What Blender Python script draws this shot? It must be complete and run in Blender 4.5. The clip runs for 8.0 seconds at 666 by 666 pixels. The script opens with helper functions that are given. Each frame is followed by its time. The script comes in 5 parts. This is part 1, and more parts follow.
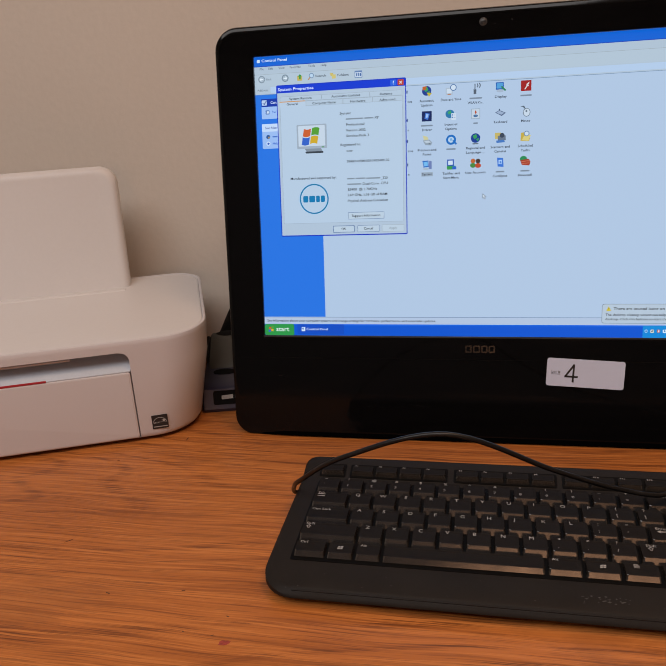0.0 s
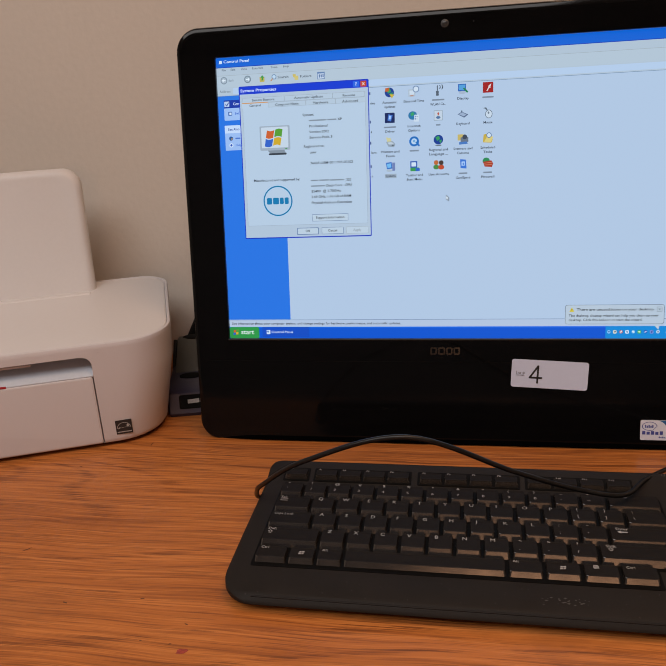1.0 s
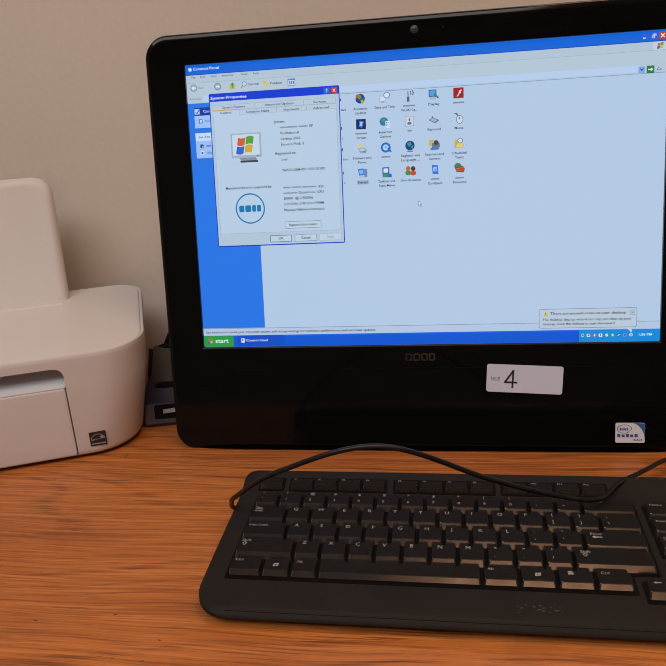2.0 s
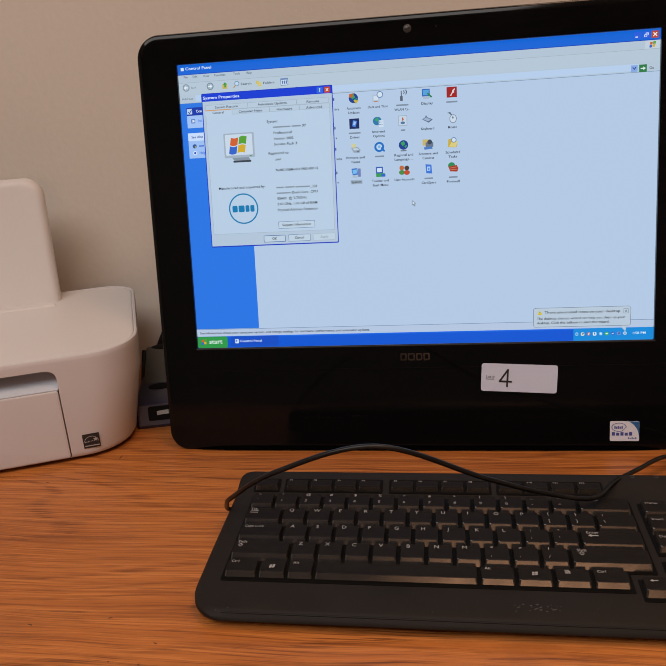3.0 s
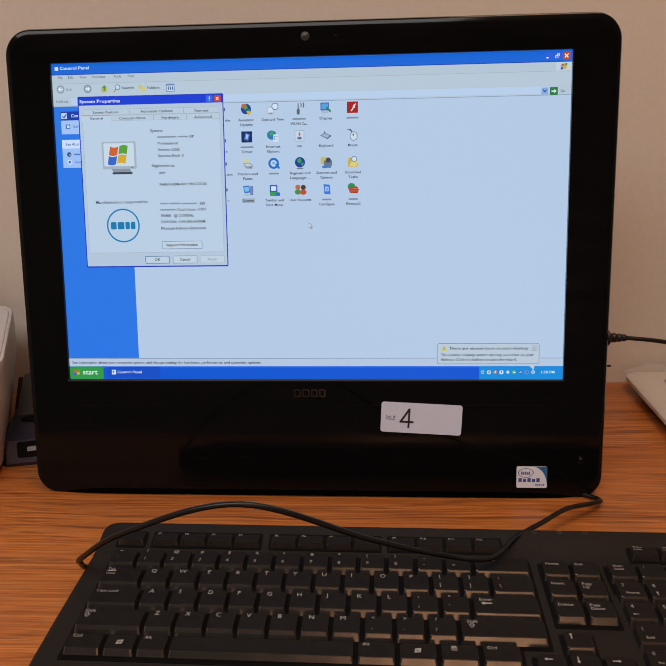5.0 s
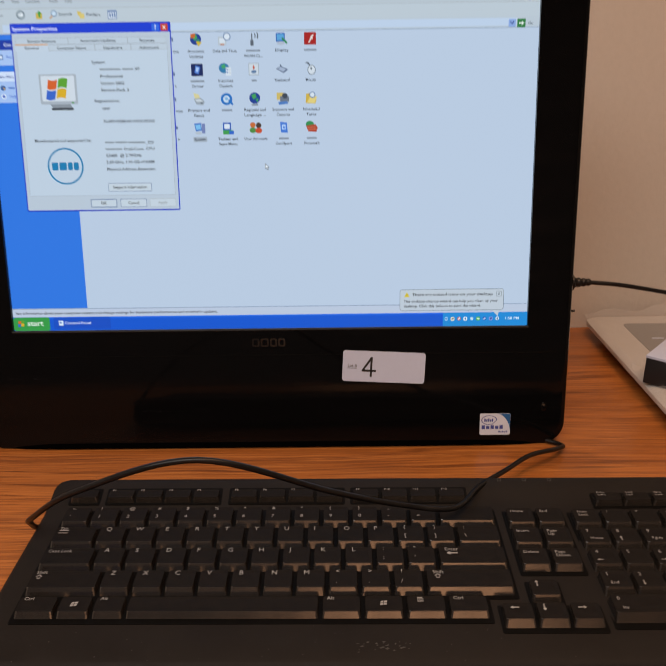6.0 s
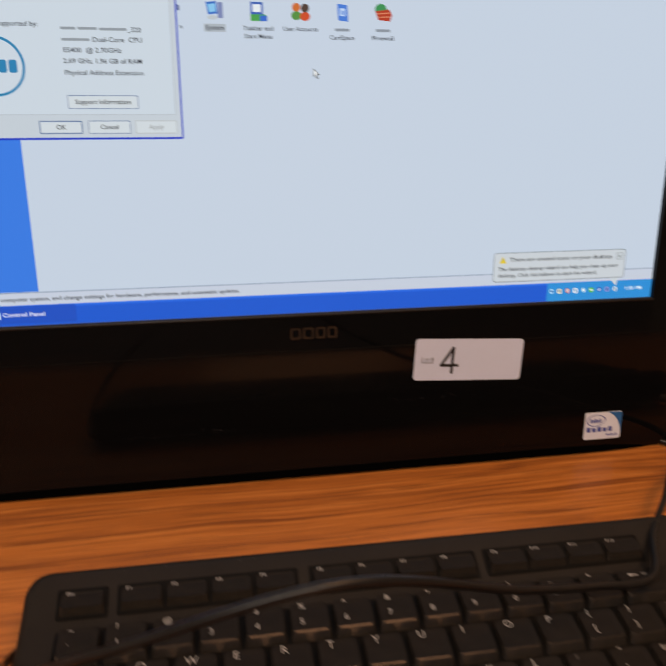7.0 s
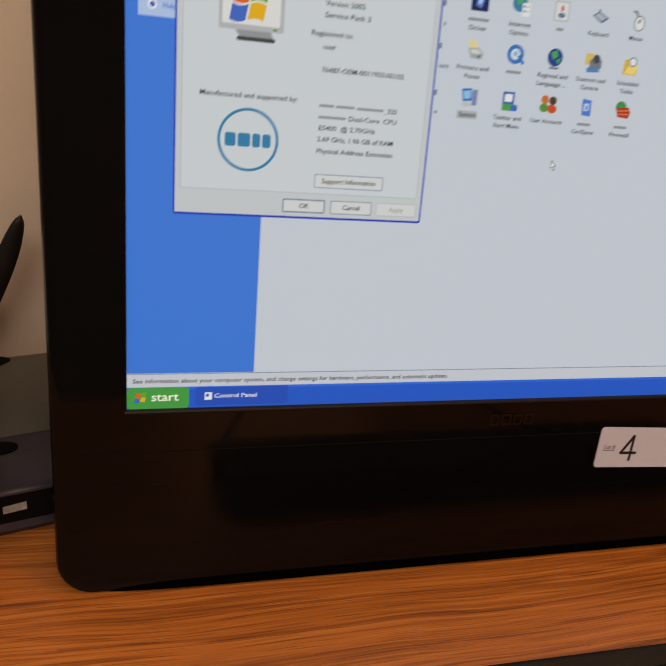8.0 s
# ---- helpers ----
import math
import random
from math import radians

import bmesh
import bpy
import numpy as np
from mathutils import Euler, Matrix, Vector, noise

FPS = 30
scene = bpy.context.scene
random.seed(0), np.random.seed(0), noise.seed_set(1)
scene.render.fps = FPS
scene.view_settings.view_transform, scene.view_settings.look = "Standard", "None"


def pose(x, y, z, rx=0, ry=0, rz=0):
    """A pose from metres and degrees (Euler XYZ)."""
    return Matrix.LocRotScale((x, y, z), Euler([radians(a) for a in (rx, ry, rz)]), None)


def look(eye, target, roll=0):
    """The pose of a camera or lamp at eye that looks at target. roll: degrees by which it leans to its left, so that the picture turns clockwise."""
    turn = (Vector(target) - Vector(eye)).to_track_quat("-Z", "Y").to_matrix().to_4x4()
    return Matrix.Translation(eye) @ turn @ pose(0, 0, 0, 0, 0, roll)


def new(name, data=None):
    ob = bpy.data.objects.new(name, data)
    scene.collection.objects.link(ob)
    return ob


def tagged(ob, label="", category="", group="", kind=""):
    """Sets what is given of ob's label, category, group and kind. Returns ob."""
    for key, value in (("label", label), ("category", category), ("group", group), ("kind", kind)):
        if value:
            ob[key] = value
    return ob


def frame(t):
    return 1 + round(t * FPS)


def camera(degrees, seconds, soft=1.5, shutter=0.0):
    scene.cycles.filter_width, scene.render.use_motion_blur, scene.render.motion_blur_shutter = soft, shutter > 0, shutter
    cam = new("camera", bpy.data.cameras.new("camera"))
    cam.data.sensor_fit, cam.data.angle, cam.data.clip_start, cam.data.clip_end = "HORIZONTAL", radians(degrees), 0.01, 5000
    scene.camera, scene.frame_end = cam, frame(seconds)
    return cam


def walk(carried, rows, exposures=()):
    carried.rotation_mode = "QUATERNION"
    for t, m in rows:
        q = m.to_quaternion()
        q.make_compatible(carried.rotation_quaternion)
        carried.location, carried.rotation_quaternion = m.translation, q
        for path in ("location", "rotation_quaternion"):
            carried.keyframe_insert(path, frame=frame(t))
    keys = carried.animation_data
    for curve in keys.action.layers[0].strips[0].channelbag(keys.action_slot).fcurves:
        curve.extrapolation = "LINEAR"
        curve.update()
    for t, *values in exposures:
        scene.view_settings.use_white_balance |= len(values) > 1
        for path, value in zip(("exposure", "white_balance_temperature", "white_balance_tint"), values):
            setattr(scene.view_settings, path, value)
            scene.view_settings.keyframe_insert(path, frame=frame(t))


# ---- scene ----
cam = camera(49.02, 8.0, soft=1.05, shutter=0.3)
# seconds, eye, pitch, roll, yaw
PATH = [
    (0, 0.0020, -0.6375, 1.0741, -18.90, -3.66, 12.32),
    (0.5, 0.0132, -0.6352, 1.0735, -19.09, -3.65, 11.66),
    (1, 0.0149, -0.6311, 1.0724, -18.83, -3.52, 10.66),
    (1.5, 0.0193, -0.6285, 1.0746, -18.75, -3.72, 10.03),
    (2, 0.0228, -0.6251, 1.0748, -18.70, -3.96, 9.33),
    (3.5, 0.0194, -0.6227, 1.0733, -18.77, -3.64, 8.08),
    (4, 0.0193, -0.5739, 1.0581, -17.77, -2.23, 6.34),
    (4.5, 0.0463, -0.5597, 1.0647, -17.55, -1.61, 4.89),
    (4.7, 0.0526, -0.5608, 1.0655, -17.36, -1.51, 4.36),
    (5.8, 0.0614, -0.5546, 1.0685, -20.45, -0.92, 1.97),
    (6, 0.0547, -0.5407, 1.0591, -21.74, -0.82, 0.46),
    (6.2, 0.0385, -0.5091, 1.0411, -23.30, -0.54, -1.40),
    (6.5, 0.0235, -0.4551, 1.0058, -25.38, -0.26, -4.48),
    (6.8, -0.0170, -0.3955, 1.0129, -26.26, 0.85, -8.43),
    (7, -0.0579, -0.3634, 1.0185, -26.40, 1.81, -10.62),
    (7.2, -0.0965, -0.3345, 1.0257, -25.91, 2.67, -12.00),
    (7.5, -0.1552, -0.3122, 1.0344, -24.97, 4.59, -14.61),
    (7.7, -0.1721, -0.3122, 1.0417, -25.07, 5.62, -15.28),
    (7.9, -0.1878, -0.3126, 1.0472, -25.28, 6.47, -15.84),
    (8, -0.2016, -0.3041, 1.0423, -25.72, 7.46, -17.02),
]
# seconds, stops, kelvin, tint
TONE = [(0.0, -0.04, 6380, 10), (2.2, -0.02, 6430, 10), (4.0, 0.0, 6500, 10), (4.7, 0.0, 6500, 10), (5.8, 0.02, 6700, 11), (6.5, 0.05, 7300, 13), (7.0, 0.13, 7600, 14), (7.5, -0.05, 8050, 14), (8.0, -0.08, 8500, 15)]
walk(cam, [(t, pose(x, y, z, 0, 0, yaw) @ pose(0, 0, 0, 90 + pitch) @ pose(0, 0, 0, 0, 0, roll)) for t, x, y, z, pitch, roll, yaw in PATH], TONE)

# ---- light ----
world = bpy.data.worlds.new("world")
world.use_nodes = True
world.node_tree.nodes["Background"].inputs[0].default_value = (0.9, 0.8, 0.7, 1)
world.node_tree.nodes["Background"].inputs[1].default_value = 0.05
scene.world = world


def area_lamp(name, place, target, size, power, colour):
    data = bpy.data.lights.new(name, "AREA")
    data.shape, data.size, data.size_y, data.energy, data.color = "RECTANGLE", size[0], size[1], power, colour
    ob = new(name, data)
    ob.matrix_world = look(place, target)
    return ob


area_lamp("ceiling_lamp", (-0.60, -1.45, 2.44), (-0.60, -1.44, 0.0), (1.9, 1.0), 31.0, (1.0, 0.945, 0.91))
area_lamp("warm_lamp", (0.52, -0.50, 2.42), (0.52, -0.49, 0.0), (0.5, 0.5), 10.5, (1.0, 0.58, 0.33))
# Unseen warm source added behind the viewpoint so the key fronts catch a glow.
area_lamp("unseen_rear_light", (0.32, -2.60, 1.22), (0.10, -0.15, 0.85), (0.80, 0.46), 4.2, (1.0, 0.50, 0.26))

# ---- materials ----
DESK, TILT = 0.75, radians(9.81)


def node(nt, kind, **values):
    n = nt.nodes.new(kind)
    for key, value in values.items():
        n.inputs[key.replace("_", " ")].default_value = value
    return n


def material(name, colour, rough=0.5, metal=0.0, vary=0.06, scale=30.0, bump=0.0, bump_scale=300.0, coat=0.0, spec=0.5, rough_vary=0.08, stretch=(1, 1, 1)):
    """A surface with two scales of variation in colour, gloss and relief."""
    m = bpy.data.materials.new(name)
    m.use_nodes = True
    nt = m.node_tree
    b = nt.nodes["Principled BSDF"]
    b.inputs["Metallic"].default_value = metal
    b.inputs["Coat Weight"].default_value = coat
    b.inputs["Coat Roughness"].default_value = 0.06
    b.inputs["Specular IOR Level"].default_value = spec
    tc = nt.nodes.new("ShaderNodeTexCoord")
    mp = nt.nodes.new("ShaderNodeMapping")
    mp.inputs["Scale"].default_value = stretch
    nt.links.new(tc.outputs["Object"], mp.inputs["Vector"])
    big = node(nt, "ShaderNodeTexNoise", Scale=scale, Detail=4.0)
    small = node(nt, "ShaderNodeTexNoise", Scale=bump_scale, Detail=3.0)
    for n in (big, small):
        nt.links.new(mp.outputs["Vector"], n.inputs["Vector"])
    add = nt.nodes.new("ShaderNodeMath")
    add.operation = "ADD"
    nt.links.new(big.outputs["Fac"], add.inputs[0])
    nt.links.new(small.outputs["Fac"], add.inputs[1])
    ramp = nt.nodes.new("ShaderNodeMapRange")
    ramp.inputs["From Min"].default_value, ramp.inputs["From Max"].default_value = 0.6, 1.4
    ramp.inputs["To Min"].default_value, ramp.inputs["To Max"].default_value = 1 - vary, 1 + vary
    nt.links.new(add.outputs[0], ramp.inputs["Value"])
    mul = nt.nodes.new("ShaderNodeVectorMath")
    mul.operation = "SCALE"
    mul.inputs[0].default_value = colour[:3]
    nt.links.new(ramp.outputs["Result"], mul.inputs["Scale"])
    nt.links.new(mul.outputs[0], b.inputs["Base Color"])
    rr_ = nt.nodes.new("ShaderNodeMapRange")
    rr_.inputs["From Min"].default_value, rr_.inputs["From Max"].default_value = 0.3, 0.7
    rr_.inputs["To Min"].default_value, rr_.inputs["To Max"].default_value = max(0.02, rough - rough_vary), min(1, rough + rough_vary)
    nt.links.new(big.outputs["Fac"], rr_.inputs["Value"])
    nt.links.new(rr_.outputs["Result"], b.inputs["Roughness"])
    if bump:
        bp = node(nt, "ShaderNodeBump", Strength=1.0, Distance=bump)
        nt.links.new(small.outputs["Fac"], bp.inputs["Height"])
        nt.links.new(bp.outputs["Normal"], b.inputs["Normal"])
    return m


def lin(h):
    """Linear colour of a display value such as '3a7be0'."""
    out = []
    for i in (0, 2, 4):
        c = int(h[i:i + 2], 16) / 255
        out.append(c / 12.92 if c <= 0.04045 else ((c + 0.055) / 1.055) ** 2.4)
    return tuple(out)


GLOW = {}


def glow(h):
    """A lit colour of the computer's display, behind its satin front film."""
    if h not in GLOW:
        m = bpy.data.materials.new("display_" + h)
        m.use_nodes = True
        b = m.node_tree.nodes["Principled BSDF"]
        b.inputs["Base Color"].default_value = (0.012, 0.012, 0.014, 1)
        b.inputs["Roughness"].default_value = 0.35
        b.inputs["Specular IOR Level"].default_value = 0.1
        b.inputs["Emission Color"].default_value = (*(a * k for a, k in zip(lin(h), (0.93, 1.0, 1.06))), 1)
        b.inputs["Emission Strength"].default_value = 0.95
        GLOW[h] = m
    return GLOW[h]


def wood_material():
    m = bpy.data.materials.new("oak_laminate")
    m.use_nodes = True
    nt = m.node_tree
    b = nt.nodes["Principled BSDF"]
    tc = nt.nodes.new("ShaderNodeTexCoord")

    waver = node(nt, "ShaderNodeTexNoise", Scale=1.0, Detail=2.0)
    stretch = nt.nodes.new("ShaderNodeMapping")
    stretch.inputs["Scale"].default_value = (5.0, 14.0, 1.0)
    nt.links.new(tc.outputs["Object"], stretch.inputs["Vector"])
    nt.links.new(stretch.outputs[0], waver.inputs["Vector"])
    bend = nt.nodes.new("ShaderNodeVectorMath")
    bend.operation = "MULTIPLY_ADD"
    bend.inputs[1].default_value = (0.0, 0.016, 0.0)
    nt.links.new(waver.outputs["Color"], bend.inputs[0])
    nt.links.new(tc.outputs["Object"], bend.inputs[2])

    def mapped(scale, rot=0.0):
        mp = nt.nodes.new("ShaderNodeMapping")
        mp.inputs["Scale"].default_value = scale
        mp.inputs["Rotation"].default_value = (0, 0, rot)
        nt.links.new(bend.outputs[0], mp.inputs["Vector"])
        return mp

    def mix(a, c2, fac, kind="MIX"):
        mx = nt.nodes.new("ShaderNodeMix")
        mx.data_type, mx.blend_type = "RGBA", kind
        for sock, v in ((mx.inputs["Factor"], fac), (mx.inputs["A"], a), (mx.inputs["B"], c2)):
            if hasattr(v, "links"):
                nt.links.new(v, sock)
            else:
                sock.default_value = v
        return mx.outputs["Result"]

    def ramp(source, lo, hi, a=0.0, c2=1.0):
        r = nt.nodes.new("ShaderNodeMapRange")
        r.interpolation_type = "SMOOTHSTEP"
        for k, v in (("From Min", lo), ("From Max", hi), ("To Min", a), ("To Max", c2)):
            r.inputs[k].default_value = v
        nt.links.new(source, r.inputs["Value"])
        return r.outputs["Result"]

    def noise_tex(scale, rot=0.0, detail=4.0, rough=0.55, bend=0.0):
        n = node(nt, "ShaderNodeTexNoise", Scale=1.0, Detail=detail, Roughness=rough, Distortion=bend)
        nt.links.new(mapped(scale, rot).outputs[0], n.inputs["Vector"])
        return n.outputs["Fac"]

    def calc(kind, a, c2=0.0):
        n = nt.nodes.new("ShaderNodeMath")
        n.operation = kind
        for sock, v in zip(n.inputs, (a, c2)):
            if hasattr(v, "links"):
                nt.links.new(v, sock)
            else:
                sock.default_value = v
        return n.outputs[0]

    # growth rings: contours of a field drawn out along the boards give pointed cathedral arches
    field = calc("ADD", noise_tex((1.0, 8.0, 1), -0.03, 1.0, 0.4), calc("MULTIPLY", noise_tex((3.5, 60.0, 1), 0.0, 2.0), 0.014))
    rings = calc("PINGPONG", calc("MULTIPLY", field, 22.0), 0.5)
    streak = noise_tex((8.0, 480.0, 1), 0.012, 4.0, 0.65)
    pores = noise_tex((17.0, 1000.0, 1), 0.012, 2.0, 0.5)
    broad = noise_tex((2.2, 16.0, 1), -0.02, 4.0)
    flame = noise_tex((5.0, 20.0, 1), -0.03, 6.0, 0.62, 0.5)
    blot = node(nt, "ShaderNodeTexNoise", Scale=3.5, Detail=4.0)
    nt.links.new(mapped((1, 2.5, 1)).outputs[0], blot.inputs["Vector"])
    late = ramp(rings, 0.34, 0.48)
    base = mix((0.385, 0.121, 0.025, 1), (0.500, 0.168, 0.038, 1), ramp(broad, 0.32, 0.68))
    base = mix(base, (0.20, 0.058, 0.014, 1), calc("MULTIPLY", late, ramp(streak, 0.42, 0.56, 0.08, 0.55)))
    base = mix(base, (0.20, 0.057, 0.014, 1), ramp(streak, 0.525, 0.60, 0.0, 0.50))
    base = mix(base, (0.60, 0.225, 0.058, 1), ramp(streak, 0.47, 0.40, 0.0, 0.50))
    base = mix(base, (0.10, 0.030, 0.010, 1), calc("MULTIPLY", ramp(pores, 0.56, 0.62, 0.0, 0.70), calc("ADD", calc("MULTIPLY", late, 0.4), 0.6)))
    base = mix(base, (0.20, 0.066, 0.020, 1), ramp(flame, 0.55, 0.64, 0.0, 0.30))
    base = mix(base, (0.28, 0.10, 0.032, 1), ramp(blot.outputs["Fac"], 0.55, 0.75, 0.0, 0.25))
    nt.links.new(base, b.inputs["Base Color"])
    nt.links.new(ramp(blot.outputs["Fac"], 0.3, 0.7, 0.30, 0.44), b.inputs["Roughness"])
    b.inputs["Specular IOR Level"].default_value = 0.4
    bp = node(nt, "ShaderNodeBump", Strength=0.5, Distance=0.00025)
    bp.invert = True
    nt.links.new(pores, bp.inputs["Height"])
    nt.links.new(bp.outputs["Normal"], b.inputs["Normal"])
    return m


WOOD = wood_material()
WALL = material("painted_wall", (0.615, 0.558, 0.495), 0.75, vary=0.03, scale=2.5, bump=0.0003, bump_scale=140)
REAR = material("rear_wall_reflection_grey", (0.17, 0.17, 0.185), 0.8, vary=0.04, scale=3, bump=0.0003, bump_scale=140)
CEIL = material("ceiling_paint", (0.8, 0.78, 0.74), 0.9, vary=0.02, scale=4)
FLOOR = material("carpet", (0.16, 0.13, 0.11), 0.95, vary=0.2, scale=60, bump=0.002, bump_scale=500)
PIANO = material("piano_black_plastic", (0.0030, 0.0029, 0.0031), 0.08, vary=0.2, scale=9, spec=0.21, rough_vary=0.05, stretch=(1, 1, 9))
BACKP = material("matt_black_plastic", (0.007, 0.007, 0.007), 0.5, vary=0.15, scale=40, spec=0.3, bump=0.0001, bump_scale=1500)
CASE = material("worn_black_plastic", (0.0160, 0.0138, 0.0123), 0.55, spec=0.11, vary=0.25, scale=35, bump=0.00008, bump_scale=2200, rough_vary=0.07)
KEYP = material("keycap_top_plastic", (0.0112, 0.0096, 0.0086), 0.66, vary=0.5, scale=160, bump=0.00008, bump_scale=2200, rough_vary=0.08, spec=0.10)
# Glossier than the tops; the base is also lifted to paint in warm glow.
SKIRT = material("keycap_side_plastic", (0.020, 0.0160, 0.0125), 0.19, vary=0.3, scale=60, rough_vary=0.05, spec=1.0)
WELL = material("black_plastic_and_well_shade", (0.002, 0.002, 0.002), 0.6, vary=0.2, spec=0.1)
EDGE_FILL = material("sheenless_black_filler", (0.0010, 0.0010, 0.0011), 0.95, vary=0.2, spec=0.0)
SMUDGE = material("dust_on_gloss", (0.016, 0.016, 0.018), 0.7, vary=0.4, scale=300, spec=0.1)
LEGEND = material("grey_key_print", (0.33, 0.32, 0.31), 0.6, vary=0.3, scale=500)
WORN = material("worn_print", (0.045, 0.043, 0.04), 0.55, vary=0.4, scale=300)
WHITE = material("white_plastic", (0.565, 0.545, 0.56), 0.42, vary=0.03, scale=12, bump=0.00003, bump_scale=1800, rough_vary=0.02)
WHITE2 = material("satin_white_plastic", (0.62, 0.605, 0.605), 0.42, vary=0.02, scale=9, rough_vary=0.015)
SLOT = material("pale_blue_grey_plastic", (0.52, 0.57, 0.64), 0.4, vary=0.05, scale=25)
GAP = material("painted_shadow_gap", (0.05, 0.048, 0.045), 0.7)
RED = material("red_print", (0.36, 0.012, 0.022), 0.5)
INK = material("black_ink", (0.012, 0.012, 0.014), 0.5)
GREYINK = material("grey_ink", (0.14, 0.14, 0.15), 0.6)
PAPER = material("label_paper", (0.56, 0.615, 0.78), 0.55, vary=0.02, scale=60)
STICK = material("foil_sticker", (0.66, 0.70, 0.80), 0.35, vary=0.03, scale=60)
BLUE = material("sticker_blue", (0.015, 0.11, 0.30), 0.4, vary=0.2, scale=300)
NAVY = material("sticker_navy", (0.05, 0.07, 0.30), 0.45)
CHROME = material("dark_chrome", (0.075, 0.072, 0.070), 0.25, metal=1.0, vary=0.1)
LENS = material("lens_glass", (0.03, 0.03, 0.032), 0.2, spec=0.3)
LENSRING = material("lens_ring", (0.030, 0.028, 0.028), 0.45, spec=0.3)
RUBBER = material("black_rubber", (0.005, 0.005, 0.0052), 0.36, spec=0.35, vary=0.2, scale=60)
PURPLE = material("dull_purple_plastic", (0.024, 0.022, 0.046), 0.40, vary=0.12, scale=50, bump=0.00006, bump_scale=1800)
OLIVE = material("olive_grey_plastic", (0.085, 0.079, 0.064), 0.55, vary=0.1, scale=50)
SHEET = material("grey_panel", (0.20, 0.195, 0.19), 0.35, vary=0.08, scale=20)
FOAM = material("white_box_plastic", (0.52, 0.49, 0.465), 0.35, vary=0.04, scale=12)
STAIN = material("dark_scuff", (0.10, 0.035, 0.015), 0.5, vary=0.4, scale=900)
PINKST = material("red_ink_stain", (0.30, 0.045, 0.03), 0.45, vary=0.4, scale=700)


def film_material():
    m = bpy.data.materials.new("clear_plastic_film")
    m.use_nodes = True
    nt = m.node_tree
    b = nt.nodes["Principled BSDF"]
    b.inputs["Base Color"].default_value = (0.9, 0.88, 0.86, 1)
    b.inputs["Roughness"].default_value = 0.25
    tr = nt.nodes.new("ShaderNodeBsdfTransparent")
    mx = nt.nodes.new("ShaderNodeMixShader")
    nz = node(nt, "ShaderNodeTexNoise", Scale=40.0, Detail=4.0)
    r = nt.nodes.new("ShaderNodeMapRange")
    r.inputs["To Min"].default_value, r.inputs["To Max"].default_value = 0.05, 0.22
    nt.links.new(nz.outputs["Fac"], r.inputs["Value"])
    nt.links.new(r.outputs["Result"], mx.inputs[0])
    nt.links.new(tr.outputs[0], mx.inputs[1])
    nt.links.new(b.outputs[0], mx.inputs[2])
    nt.links.new(mx.outputs[0], nt.nodes["Material Output"].inputs["Surface"])
    return m


FILM = film_material()


# ---- building helpers ----
def finish(bm, name, mats, smooth=True):
    bmesh.ops.remove_doubles(bm, verts=bm.verts, dist=1e-6)
    bmesh.ops.recalc_face_normals(bm, faces=bm.faces)
    me = bpy.data.meshes.new(name)
    bm.to_mesh(me)
    bm.free()
    for m in mats if isinstance(mats, (list, tuple)) else [mats]:
        me.materials.append(m)
    if smooth:
        me.shade_smooth()
        me.set_sharp_from_angle(angle=radians(38))
    return me


def part(name, bm, mats, parent, label="", smooth=True):
    ob = new(name, finish(bm, name, mats, smooth))
    ob.parent = parent
    if label:
        tagged(ob, label)
    return ob


def thing(name, m, label, category, group=""):
    ob = new(name)
    ob.empty_display_size = 0.02
    ob.matrix_world = m
    return tagged(ob, label, category, group)


def solid(name, bm, mats, label, category, kind="", m=None):
    ob = new(name, finish(bm, name, mats))
    if m:
        ob.matrix_world = m
    return tagged(ob, label, category, "", kind)


def loft(bm, rings, first=True, last=True, mat=0):
    """Skin over rings of equal length; first and last: whether the ends are closed."""
    vs = [[bm.verts.new(p) for p in r] for r in rings]
    n = len(vs[0])
    for a, b in zip(vs, vs[1:]):
        for i in range(n):
            f = bm.faces.new((a[i], a[(i + 1) % n], b[(i + 1) % n], b[i]))
            f.material_index = mat
    for on, r in ((first, vs[0]), (last, vs[-1])):
        if on:
            bm.faces.new(r).material_index = mat
    return bm


def rr(x0, x1, y0, y1, r, n=6):
    """Corner points of a rounded rectangle; r: one radius or four (x1y1, x0y1, x0y0, x1y0)."""
    rs = r if isinstance(r, (list, tuple)) else (r,) * 4
    out = []
    for (cx, cy, a), q in zip(((x1, y1, 0), (x0, y1, 90), (x0, y0, 180), (x1, y0, 270)), rs):
        sx, sy = (-1 if cx == x1 else 1), (-1 if cy == y1 else 1)
        for i in range(n + 1):
            t = radians(a + 90 * i / n)
            out.append((cx + sx * q + q * math.cos(t), cy + sy * q + q * math.sin(t)))
    return out


def upright(pts, y):
    return [(a, y, b) for a, b in pts]


def flat(pts, z):
    return [(a, b, z) for a, b in pts]


def box(bm, x0, x1, y0, y1, z0, z1, r=0.0, mat=0):
    """A block with its upright and top edges softened by r."""
    r = max(r, 1e-5)
    q = lambda d: rr(x0 + d, x1 - d, y0 + d, y1 - d, max(r - d, r * 0.4), 3)
    return loft(bm, [flat(q(r * 0.3), z0), flat(q(0), z0 + r * 0.3), flat(q(0), z1 - r), flat(q(r * 0.3), z1 - r * 0.3), flat(q(r), z1)], mat=mat)


